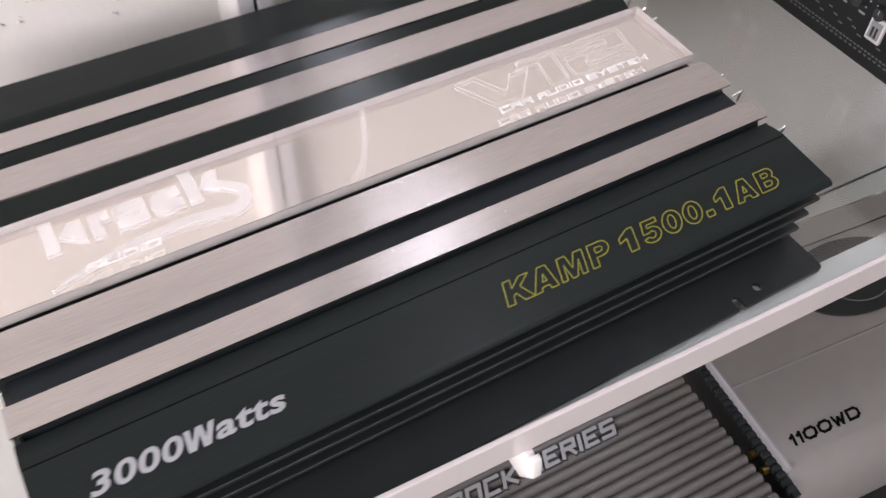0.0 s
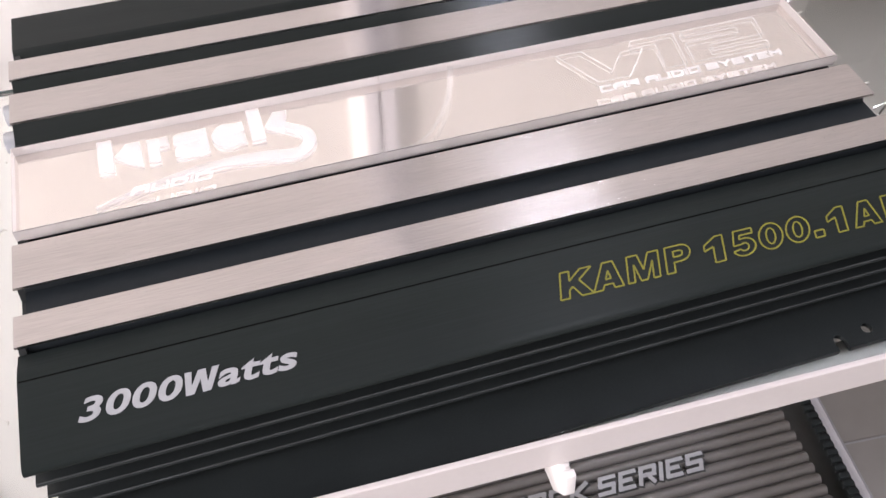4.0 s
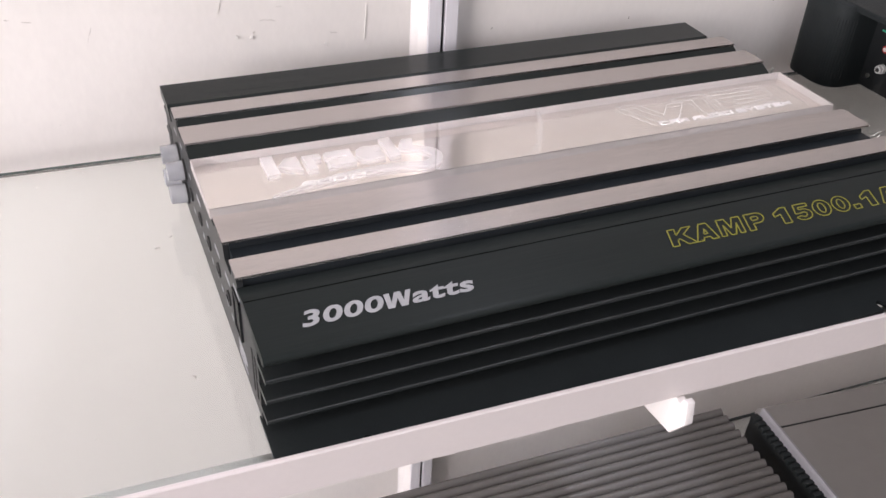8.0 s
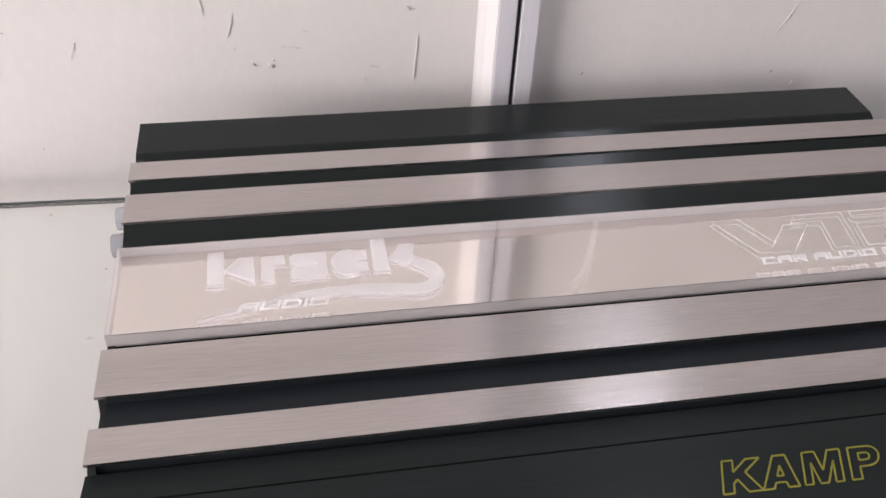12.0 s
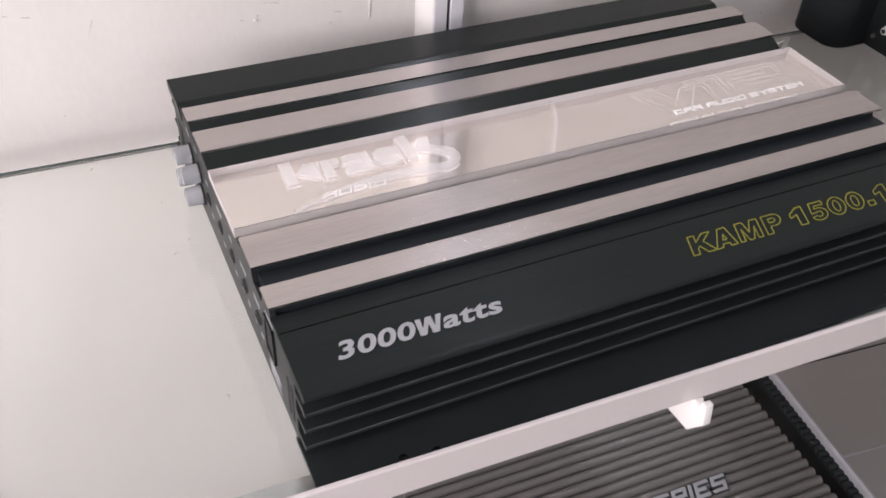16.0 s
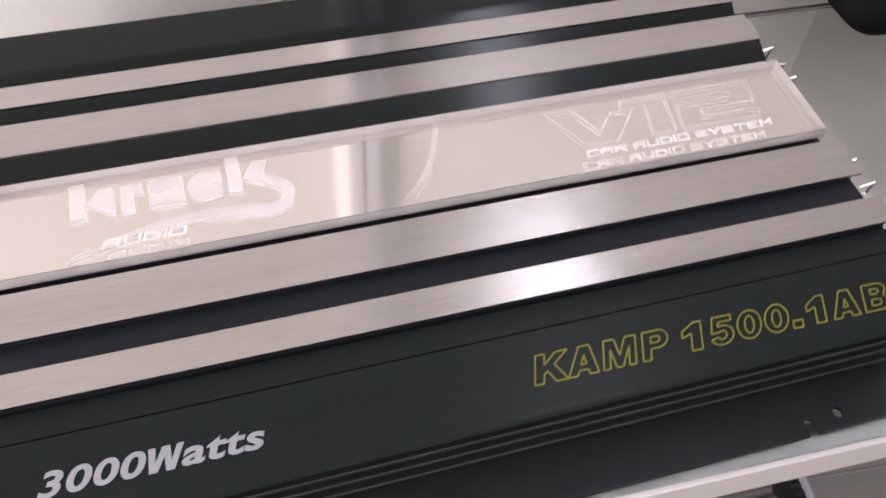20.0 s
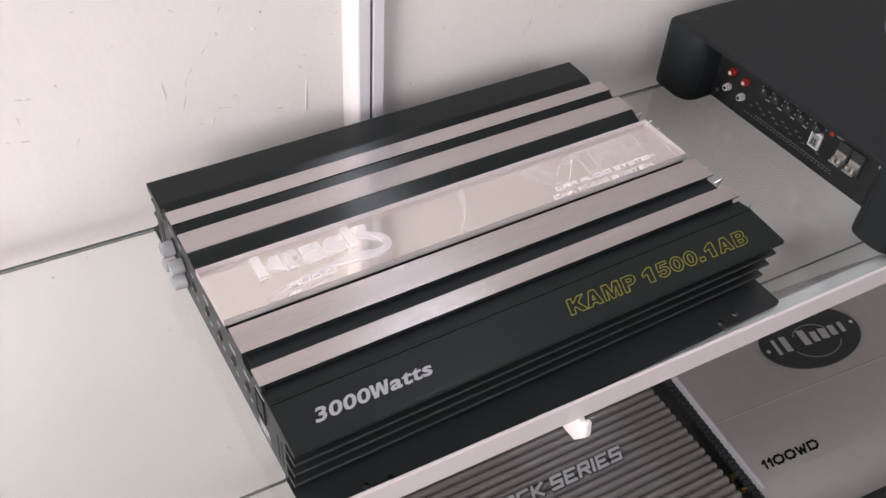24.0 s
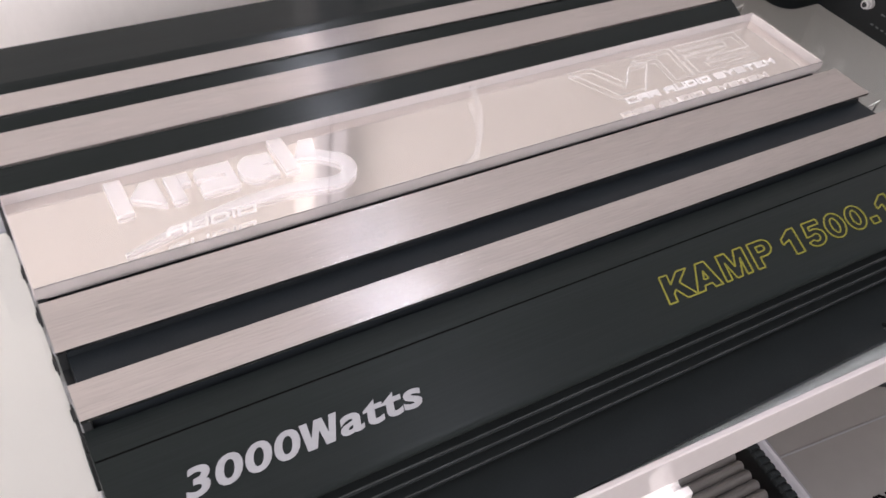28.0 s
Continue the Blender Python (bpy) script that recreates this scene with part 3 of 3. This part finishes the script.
    slab(arc(0.0962, 0.0950, 0.0076, 0.0080, 62, 298, 14) + [(0.1040, 0.0880), (0.1040, 0.0940), (0.0985, 0.0950), (0.1040, 0.0960), (0.1040, 0.1022)])
    quad(0.1065, 0.1130, 0.0875, 0.1092)
    slab([(0.1134, 0.0950), (0.1215, 0.0905), (0.1255, 0.1040), (0.1190, 0.1045)])
    sw = []
    for k in range(25):
        s = k / 24
        sw.append((0.034 + 0.088 * s, 0.0665 + 0.0165 * math.sin(s * 1.75) - 0.008 * s * s))
    cx, cy = sw[-1]
    for k in range(1, 15):
        a = radians(-95 + 150 * k / 14)
        sw.append((cx + 0.0095 * (math.cos(a) + 0.09), cy + 0.0085 + 0.0085 * math.sin(a)))
    for k in range(1, 6):
        sw.append((sw[-1][0] - 0.0022, sw[-1][1] + 0.0018))
    part("emblem_swoosh", strip([(a, b + 0.0020) for a, b in sw], 0.0062, None, 0.0541, 0.0016, lambda s: 0.15 + 0.85 * min(1, 2.0 * s) if s < 0.85 else max(0.3, 1 - (s - 0.85) * 3)), FROST, t, "frosted white swoosh")
    for bm in stroke_word("AUDIO", 0.0497, 0.0885, 0.0688, 0.0737, 0.0012, 1.0, 0.36, 0.0012, 0.0580):
        part("lettering", bm, FROST_TEXT, t, "small frosted white lettering")
    vee = [(0, 1), (0.24, 1), (0.46, 0.28), (0.60, 0.74), (0.82, 0.74), (0.60, 0), (0.30, 0)]
    one = [(0.95, 0), (0.95, 0.78), (0.72, 0.78), (0.72, 1), (1.16, 1), (1.16, 0)]
    two = [(1.24, 1), (2.0, 1), (2.0, 0.42), (1.46, 0.42), (1.46, 0.22), (2.0, 0.22), (2.0, 0), (1.24, 0), (1.24, 0.62), (1.78, 0.62), (1.78, 0.80), (1.24, 0.80)]
    for ring in (vee, one, two):
        ring = [(0.2612 + 0.0566 * a + 0.004 * b, 0.0815 + 0.0250 * b) for a, b in ring]
        fig = None
        for a, b in zip(ring, ring[1:] + ring[:1]):
            fig = strip([a, b], 0.0008, fig, 0.0550, 0.0002)
        part("lettering", fig, FAINT, t, "frosted outline lettering")
    for bm in stroke_word("CAR AUDIO SYSTEM", 0.2740, 0.3768, 0.0703, 0.0752, 0.0015, 1.0, 0.42, 0.0006, 0.0580):
        part("lettering", bm, FROST_TEXT, t, "frosted white lettering")

    # long faint curve engraved between the two
    curve = [(0.172 + 0.044 * k / 14 - 0.006 * (k / 14) ** 3, 0.0615 + 0.050 * (k / 14) ** 1.75) for k in range(15)]
    part("engraved_curve", strip(curve, 0.0022, None, 0.0582, 0.0002, lambda q: 0.5 + 0.9 * q), TRACE, t, "faint frosted curve")

    # printing on the front face
    def on_face(u, v, w):
        return (u, v, 0.0565 - 0.0025 * (-0.0125 - v) / 0.0355 + 0.0001 + w)

    for ch, u, wide in (("K", 0.2089, 0.0131), ("A", 0.2233, 0.0120), ("M", 0.2386, 0.0117), ("P", 0.2560, 0.0119), ("1", 0.2735, 0.0146), ("5", 0.2866, 0.0114), ("0", 0.2996, 0.0112),
                        ("0", 0.3126, 0.0111), (".", 0.3257, 0.0152), ("1", 0.3324, 0.0140), ("A", 0.3452, 0.0119), ("B", 0.3609, 0.0119)):
        fig = None
        for ring in heavy_glyph(ch):
            ring = [(u + wide * a + 0.0043 * b, -0.0378 - 0.0132 * (u + wide * a - 0.21) + 0.0125 * b) for a, b in ring]
            for a, b in zip(ring, ring[1:] + ring[:1]):
                fig = strip([a, b], 0.00068, fig, 0.0, 0.0002)
        for v in fig.verts:
            v.co = on_face(v.co.x, v.co.y, v.co.z)
        part("lettering", fig, YELLOW_INK, t, "yellow outline lettering")
    for word, u0, u1, v1 in (("3000", 0.0205, 0.0590, -0.0272), ("atts", 0.0712, 0.1024, -0.0284)):
        lettering(word, t, WHITE_INK, u0, u1, -0.0372, v1, on_face, 0.026, 0.25, 0.0, 1.06, "white lettering")
    tall = ((0, 1), (0.14, 0), (0.38, 0), (0.50, 0.60), (0.62, 0), (0.86, 0), (1, 1), (0.80, 1), (0.73, 0.38), (0.61, 1), (0.39, 1), (0.27, 0.38), (0.20, 1))
    fig = bar([(0.0574 + 0.0130 * a + 0.0026 * b, -0.0372 + 0.0096 * b) for a, b in tall], 0.0, 0.0002, axis="z")
    for v in fig.verts:
        v.co = on_face(v.co.x, v.co.y, v.co.z)
    part("lettering", fig, WHITE_INK, t, "white lettering")

    # control panel on the end
    panel = part("control_panel", bar([(-0.034, 0.0035), (0.214, 0.0035), (0.214, 0.050), (0.178, 0.0535), (0.166, 0.0565), (0.1525, 0.0535), (0.134, 0.0565), (0.1165, 0.0535), (0.0545, 0.0535), (0.050, 0.0565),
                                       (0.0325, 0.0565), (0.030, 0.050), (0.016, 0.050), (0.013, 0.0565), (0.002, 0.0565), (-0.002, 0.052), (-0.028, 0.050), (-0.034, 0.046)], 0.0006, 0.0033), PANEL_BLACK, t, "black control panel")
    xs = 0.0006
    for y in (0.1480, 0.1690):
        for z in (0.0345, 0.0190):
            cap = part("jack_cap", rod((xs - 0.0002, y, z), (xs - 0.0105, y, z), 0.0060, segs=28, r2=0.0055, bevel=0.0009), CAP, panel, "milky plastic jack cap", True)
            part("jack_collar", rod((xs, y, z), (xs - 0.0012, y, z), 0.0066, segs=24), GROOVE, panel)
    for y in (0.1285, 0.1015, 0.0765, 0.0515, 0.0270):
        knob = part("trim_knob", rod((xs, y, 0.029), (xs - 0.0008, y, 0.029), 0.0040, segs=22), GROOVE, panel, "recessed black trim knob")
        part("knob_slot", box(xs - 0.0013, xs - 0.0008, y - 0.0026, y + 0.0026, 0.0285, 0.0295), PANEL_BLACK, knob)
        wide = {0.1015: 0.011, 0.0515: 0.011, 0.0270: 0.010}.get(y, 0.005)
        for y0, w, z0, h in ((y - wide / 2, wide, 0.0395, 0.0023), (y + 0.0035, 0.0034, 0.0212, 0.0021), (y - 0.0070, 0.0042, 0.0198, 0.0021)):
            part("print_bar", box(xs - 0.00025, xs, y0, y0 + w, z0, z0 + h), WHITE_INK, panel, "white printed bar")
    for y0, w, z0 in ((0.150, 0.006, 0.0465), (0.168, 0.009, 0.0465), (0.147, 0.002, 0.0285)):
        part("print_bar", box(xs - 0.00025, xs, y0, y0 + w, z0, z0 + 0.0017), WHITE_INK, panel, "white printed bar")
    socket = part("remote_socket", box(xs - 0.0004, xs, -0.0020, 0.0095, 0.0262, 0.0470), GROOVE, panel, "black remote socket")
    for e in ((-0.0032, -0.0020, 0.0250, 0.0480), (0.0095, 0.0104, 0.0250, 0.0480), (-0.0032, 0.0104, 0.0250, 0.0262), (-0.0032, 0.0104, 0.0470, 0.0480)):
        part("socket_rim", box(xs - 0.0012, xs, *e), PANEL_BLACK, socket)
    part("print_bar", box(xs - 0.00025, xs, -0.0030, 0.0100, 0.0486, 0.0502), WHITE_INK, panel)
    for k in range(6):
        part("print_bar", box(xs - 0.00025, xs, 0.0112, 0.0125, 0.0275 + 0.0033 * k, 0.0289 + 0.0033 * k), WHITE_INK, panel)
    for k, (w, h) in enumerate(((0.016, 0.0013), (0.018, 0.0020), (0.014, 0.0013), (0.0175, 0.0010))):
        part("print_bar", box(xs - 0.00025, xs, 0.010 - w, 0.010, 0.0165 - 0.0027 * k, 0.0165 - 0.0027 * k + h), WHITE_INK, panel)
    for y in (-0.0225, -0.0285, 0.196, 0.203):
        part("vent_slot", box(xs - 0.0003, xs, y - 0.0012, y + 0.0012, 0.013, 0.037), GROOVE, panel, "dark vent slot")
    # terminals on the far end
    far = part("terminal_panel", bar([(-0.030, 0.0035), (0.205, 0.0035), (0.205, 0.050), (-0.028, 0.050)], L - 0.0033, L - 0.0005), PANEL_BLACK, t, "black terminal panel")
    for y in (0.1275, 0.1140, 0.1030, 0.042, 0.026, -0.008):
        tab = None
        pa = [(L - 0.001, 0.0535), (L + 0.0068, 0.0552), (L + 0.0050, 0.0478), (L - 0.001, 0.0470)]
        for (a, b), (c, d) in zip(pa, pa[1:]):
            tab = rod((a, y, b), (c, y, d), 0.0006, tab, 8)
        part("terminal_clip", tab, TIN, far, "bent plated metal clip")
        part("terminal_screw", rod((L - 0.0005, y, 0.036), (L + 0.002, y, 0.036), 0.003, segs=14), TIN, far)
    return t


main_amplifier()


# ------------------------------------------------------------------ black amplifier beside it
def black_amplifier():
    t = thing("black_amplifier", "matt black car amplifier with rounded end caps on the glass shelf", "amplifier")
    x1, y0, y1, top = 0.93, -0.030, 0.176, 0.071
    part("body", box(0.5540, x1, y0 - 0.02, y1 + 0.02, 0.004, top - 0.005, 0.001), TEXTURED_BLACK, t)
    part("top_cover", box(0.5255, x1, y0 - 0.041, y1 + 0.048, top - 0.0045, top + 0.0006, 0.0010), TEXTURED_BLACK, t)
    for a, b in ((y1, y1 + 0.052), (y0 - 0.045, y0)):
        prof = [(x1, a), (x1, b)]
        r = 0.012
        prof += [(0.517 + r - r * math.sin(radians(d)), b - r + r * math.cos(radians(d))) for d in (0, 30, 60, 90)]
        prof += [(0.517 + 0.016 - 0.016 * math.cos(radians(d)), a + 0.016 - 0.016 * math.sin(radians(d))) for d in (0, 22, 45, 67, 90)]
        cap = part("end_cap", bar(prof, 0.001, top, axis="z", bevel=0.0028), TEXTURED_BLACK, t, "rounded black end cap", True)
        for k in range(11):
            d = radians(-4 + 8 * k)
            cx, cy = 0.5335 - 0.0160 * math.cos(d), a + 0.016 - 0.0160 * math.sin(d)
            if k == 0:
                cy = a + 0.0195
            part("rib", rod((cx, cy, 0.010), (cx, cy, top - 0.012), 0.0004, segs=8), TEXTURED_BLACK, cap)
        for k in range(5):
            part("rib", rod((0.5172, a + 0.0225 + 0.0032 * k, 0.010), (0.5172, a + 0.0225 + 0.0032 * k, top - 0.012), 0.0004, segs=8), TEXTURED_BLACK, cap)
        part("cap_screw", rod((0.545, (a + b) / 2 + 0.01, top - 0.001), (0.545, (a + b) / 2 + 0.01, top + 0.0012), 0.0032, segs=16, bevel=0.0005), GROOVE, cap)
    ring = arc(0.756, 0.060, 0.074, 0.074, 0, 354, 59)
    disc = part("badge", bar(ring, top + 0.0004, top + 0.0016, axis="z"), PANEL_BLACK, t, "round badge on the lid")
    rim = None
    for a, b in zip(ring, ring[1:] + ring[:1]):
        rim = strip([a, b], 0.005, rim, top + 0.0014, 0.0008)
    part("badge_rim", rim, CAP, disc, "pale grey rim")
    face = part("control_panel", box(0.5482, 0.5502, y0 + 0.002, y1 + 0.002, 0.002, top - 0.0048), PANEL_BLACK, t, "black control panel with white print")
    face.location = (0.003, -0.001, 0.0015)
    xs = 0.5482
    for y, z, mat in ((0.157, 0.040, RED), (0.139, 0.039, RED), (0.158, 0.0225, JACK_WHITE), (0.139, 0.0222, JACK_WHITE)):
        jack = part("jack", rod((xs, y, z), (xs - 0.0030, y, z), 0.0038, segs=20), mat, face, "red jack" if mat is RED else "white jack")
        part("jack_ring", rod((xs - 0.0030, y, z), (xs - 0.0060, y, z), 0.0031, segs=18, bevel=0.0005), mat, jack)
        part("jack_core", rod((xs - 0.0059, y, z), (xs - 0.0063, y, z), 0.0018, segs=14), JACK_WHITE if mat is RED else GROOVE, jack)
    for y in (0.114, 0.099, 0.083, 0.0675, 0.049):
        k = part("knob", rod((xs, y, 0.0440), (xs - 0.0065, y, 0.0440), 0.0047, segs=20, r2=0.0042, bevel=0.0005), GROOVE, face, "black rotary knob")
        part("knob_mark", box(xs - 0.0069, xs - 0.0064, y - 0.0003, y + 0.0003, 0.0446, 0.0474), WHITE_INK, k)
        for a in range(-130, 131, 52):
            ty, tz = y + 0.0064 * math.sin(radians(a)), 0.0440 + 0.0064 * math.cos(radians(a))
            part("print_bar", box(xs - 0.0003, xs, ty - 0.0006, ty + 0.0006, tz - 0.0005, tz + 0.0005), WHITE_INK, face)
        part("print_bar", box(xs - 0.0003, xs, y - 0.004, y + 0.004, 0.0522, 0.0532), DIM_INK, face)
        part("print_bar", box(xs - 0.0003, xs, y - 0.006, y - 0.001, 0.0345, 0.0357), WHITE_INK, face)
    for k in range(16):
        yy = 0.128 - k * 0.0056
        part("print_bar", box(xs - 0.0003, xs, yy - 0.0035, yy, 0.0195 + 0.003 * ((k * 5) % 3), 0.0203 + 0.003 * ((k * 5) % 3)), DIM_INK, face)
    for k in range(26):
        yy = 0.132 - k * 0.0043
        part("print_bar", box(xs - 0.0003, xs, yy - 0.0022, yy, 0.0100, 0.0110), DIM_INK, face)
    for k in range(30):
        yy = 0.118 - k * 0.0032
        part("print_bar", box(xs - 0.0003, xs, yy - 0.0020, yy, 0.0128, 0.0138), DIM_INK, face)
    part("print_bar", box(xs - 0.0003, xs, 0.163, 0.170, 0.0500, 0.0514), GREEN, face, "green printed mark")
    fuse = part("fuse_socket", box(xs - 0.003, xs, 0.0420, 0.0545, 0.0230, 0.0400, 0.0012), JACK_WHITE, face, "white plastic socket")
    part("socket_mouth", box(xs - 0.0034, xs - 0.0029, 0.0440, 0.0525, 0.0258, 0.0378), CAP, fuse, "grey socket mouth")
    for y, h in ((0.0468, 0.007), (0.0497, 0.007)):
        part("socket_contact", box(xs - 0.0037, xs - 0.0033, y - 0.0008, y + 0.0008, 0.0270, 0.0270 + h), GROOVE, fuse)
    part("indicator_lamp", rod((xs, 0.035, 0.047), (xs - 0.0025, 0.035, 0.047), 0.0022, segs=14), RED, face, "small red indicator")
    part("print_bar", box(xs - 0.0003, xs, 0.023, 0.031, 0.0463, 0.0477), DIM_INK, face)
    for y in (0.0182, 0.0032):
        block = part("terminal_block", box(xs - 0.003, xs, y - 0.0065, y + 0.0065, 0.024, 0.047, 0.0006), GROOVE, face)
        part("terminal_plate", box(xs - 0.0110, xs - 0.003, y - 0.0056, y + 0.0056, 0.0285, 0.0300, 0.0003), TIN, block, "plated terminal")
        part("terminal_plate", box(xs - 0.0044, xs - 0.003, y - 0.0056, y + 0.0056, 0.0300, 0.0385, 0.0003), TIN, block, "plated terminal")
        for sy in (-0.0028, 0.0028):
            part("terminal_screw", rod((xs - 0.0076, y + sy, 0.0300), (xs - 0.0076, y + sy, 0.0340), 0.0023, segs=14, bevel=0.0005), TIN, block, "plated terminal screw")
    for y, z in ((-0.018, 0.0465), (-0.022, 0.013), (0.170, 0.012)):
        part("panel_screw", rod((xs, y, z), (xs - 0.0012, y, z), 0.0019, segs=14), TIN, face)
    return t


black_amplifier()


# ------------------------------------------------------------------ the amplifiers on the shelf below
def ribbed_amplifier():
    t = thing("ribbed_amplifier", "grey ribbed car amplifier on the lower glass shelf", "amplifier", at=pose(0, 0, 0, 0, 0, -2.05))
    x0, x1, y0, y1, zb, zt = 0.130, 0.508, -0.080, 0.203, LOW, -0.364
    # body in the darkened rib paint, so the valleys look shaded
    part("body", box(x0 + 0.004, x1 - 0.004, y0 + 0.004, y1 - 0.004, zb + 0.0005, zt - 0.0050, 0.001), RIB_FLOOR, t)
    n = 27
    pitch = (y1 - y0) / n
    for k in range(n):
        y = y0 + k * pitch
        prof = [(y, zt - 0.0062)] + [(y + pitch * q / 10, zt - 0.0054 * (1 - math.sin(math.pi * q / 10) ** 0.8)) for q in range(11)] + [(y + pitch, zt - 0.0062)]
        part("rib", bar(prof, x0, x1), GREY_RIB, t, "", True)
    part("end_plate", box(x1 - 0.004, x1 + 0.001, y0 + 0.002, y1 - 0.002, zb + 0.001, zt - 0.010), PANEL_BLACK, t)

    for bm in stroke_word("ROCK SERIES", 0.2385, 0.4278, 0.0486, 0.0667, 0.0054, 1.0, 0.52, 0.005, zt + 0.0002):
        part("lettering_shadow", bm, GROOVE, t, "black lettering shadow")
    for bm in stroke_word("ROCK SERIES", 0.2390, 0.4265, 0.0502, 0.0669, 0.0035, 1.0, 0.52, 0.005, zt + 0.0010):
        part("lettering", bm, SILVER_INK, t, "silver lettering")
    return t


ribbed_amplifier()


def silver_amplifier():
    t = thing("silver_amplifier", "silver metallic car amplifier with an oval black badge", "amplifier", at=UNIT @ pose(0.5385, 0.0385, 0, 0, 0, -3.5) @ pose(-0.535, -0.0463, 0))
    x0, x1, zt = 0.535, 0.99, -0.360
    prof = [(-0.075, LOW + 0.0005), (-0.078, LOW + 0.010), (-0.074, -0.398), (-0.0398, -0.3612), (-0.0375, zt), (0.046, zt), (0.0475, zt - 0.0012), (0.049, zt), (0.160, zt), (0.1615, zt - 0.0012), (0.163, zt), (0.190, zt), (0.197, -0.367), (0.203, -0.40), (0.203, LOW + 0.0005)]
    part("shell", bar(prof, x0, x1), SILVER, t, "silver painted shell", True)
    comb = part("end_plate", box(x0 - 0.007, x0 + 0.0005, -0.065, 0.195, LOW + 0.001, -0.372), PANEL_BLACK, t, "black end plate")
    for k in range(34):
        y = -0.060 + k * 0.0074
        part("tooth", box(x0 - 0.0105, x0 - 0.001, y, y + 0.0042, -0.3745, -0.3690), BLACK_PAINT, comb)
    for y in (-0.030, -0.012):
        part("terminal_screw", rod((x0 - 0.014, y, -0.38), (x0 - 0.006, y, -0.38), 0.004, segs=14), GOLD, comb, "brass terminal screw")

    part("edge_trim", bar([(x0 - 0.0010, -0.3700), (x0 - 0.0010, -0.3630), (x0 + 0.0002, -0.3594), (x0 + 0.0024, -0.3594), (x0 + 0.0024, -0.3620)], -0.044, 0.190, axis="y"), TRIM_GREY, t, "pale bevelled edge")
    part("seam", box(x0 + 0.003, x1, 0.0456, 0.0470, zt - 0.0002, zt + 0.0004), TRIM_GREY, t, "bright seam edge")
    part("seam", box(x0 + 0.003, x1, 0.1608, 0.1620, zt - 0.0010, zt + 0.0002), GROOVE, t, "dark seam")

    for bm in stroke_word("1100WD", 0.5510, 0.6390, -0.0280, -0.0160, 0.0027, 1.0, 0.40, 0.002, zt + 0.0002):
        part("lettering", bm, DEEP, t, "black lettering")
    badge = bmesh.new()
    ring = [(0.738 + 0.076 * math.cos(radians(a)), 0.109 + 0.046 * math.sin(radians(a))) for a in range(0, 360, 7)]
    bar(ring, zt + 0.0002, zt + 0.0022, badge, "z")
    b = part("badge", badge, PANEL_BLACK, t, "oval black badge")
    for k, (w, h) in enumerate(((0.005, 0.024), (0.009, 0.024), (0.0, 0), (0.010, 0.024), (0.009, 0.016), (0.011, 0.016), (0.009, 0.016), (0.006, 0.016))):
        if w:
            x = 0.682 + k * 0.0150
            part("badge_bar", strip([(x, 0.099), (x + 0.003, 0.099 + h)], w, None, zt + 0.0023, 0.0004), SILVER_INK, b, "silver bar")
    for r0, a0, a1 in ((0.030, 200, 330), (0.022, 20, 150)):
        swirl = [(0.740 + 1.3 * r0 * math.cos(radians(a0 + (a1 - a0) * q / 12)), 0.106 + r0 * math.sin(radians(a0 + (a1 - a0) * q / 12))) for q in range(13)]
        part("badge_arc", strip(swirl, 0.0012, None, zt + 0.0023, 0.0002), DIM_INK, b)
    for x in (0.669, 0.807):
        part("badge_pin", rod((x, 0.109, zt + 0.002), (x, 0.109, zt + 0.0032), 0.0025, segs=14), TIN, b)
    return t


silver_amplifier()

# ------------------------------------------------------------------ ceiling lamp
lamp = thing("tube_lamp", "white ceiling batten with one lit tube", "ceiling lamp", at=pose(0.86, -0.35, 1.972))
part("batten", box(-0.035, 0.035, -0.62, 0.62, 0.02, 0.065, 0.003), WHITE_PAINT, lamp)
part("tube", rod((0, -0.6, 0.0), (0, 0.6, 0.0), 0.013, segs=16), TUBE, lamp)


# ------------------------------------------------------------------ box on the bottom shelf
def printed_box():
    t = thing("printed_box", "dark printed cardboard box with grey and red marks", "box", at=pose(0.80, -0.02, 2 * LOW + 0.0002, 0, 0, -4))
    part("carton", box(-0.12, 0.20, -0.09, 0.14, 0.0, 0.11, 0.001), BLACK_PAINT, t)
    part("lid_flap", box(-0.1195, 0.1995, -0.0895, 0.1395, 0.1102, 0.1118), PANEL_BLACK, t)
    mark = bar([(-0.055, -0.070), (0.015, -0.070), (-0.02, -0.020)], 0.1120, 0.1124, axis="z")
    part("grey_mark", mark, SILVER_INK, t, "grey printed triangle")
    part("red_mark", box(0.12, 0.19, -0.082, -0.060, 0.1120, 0.1124), RED, t, "red printed band")
    return t


printed_box()
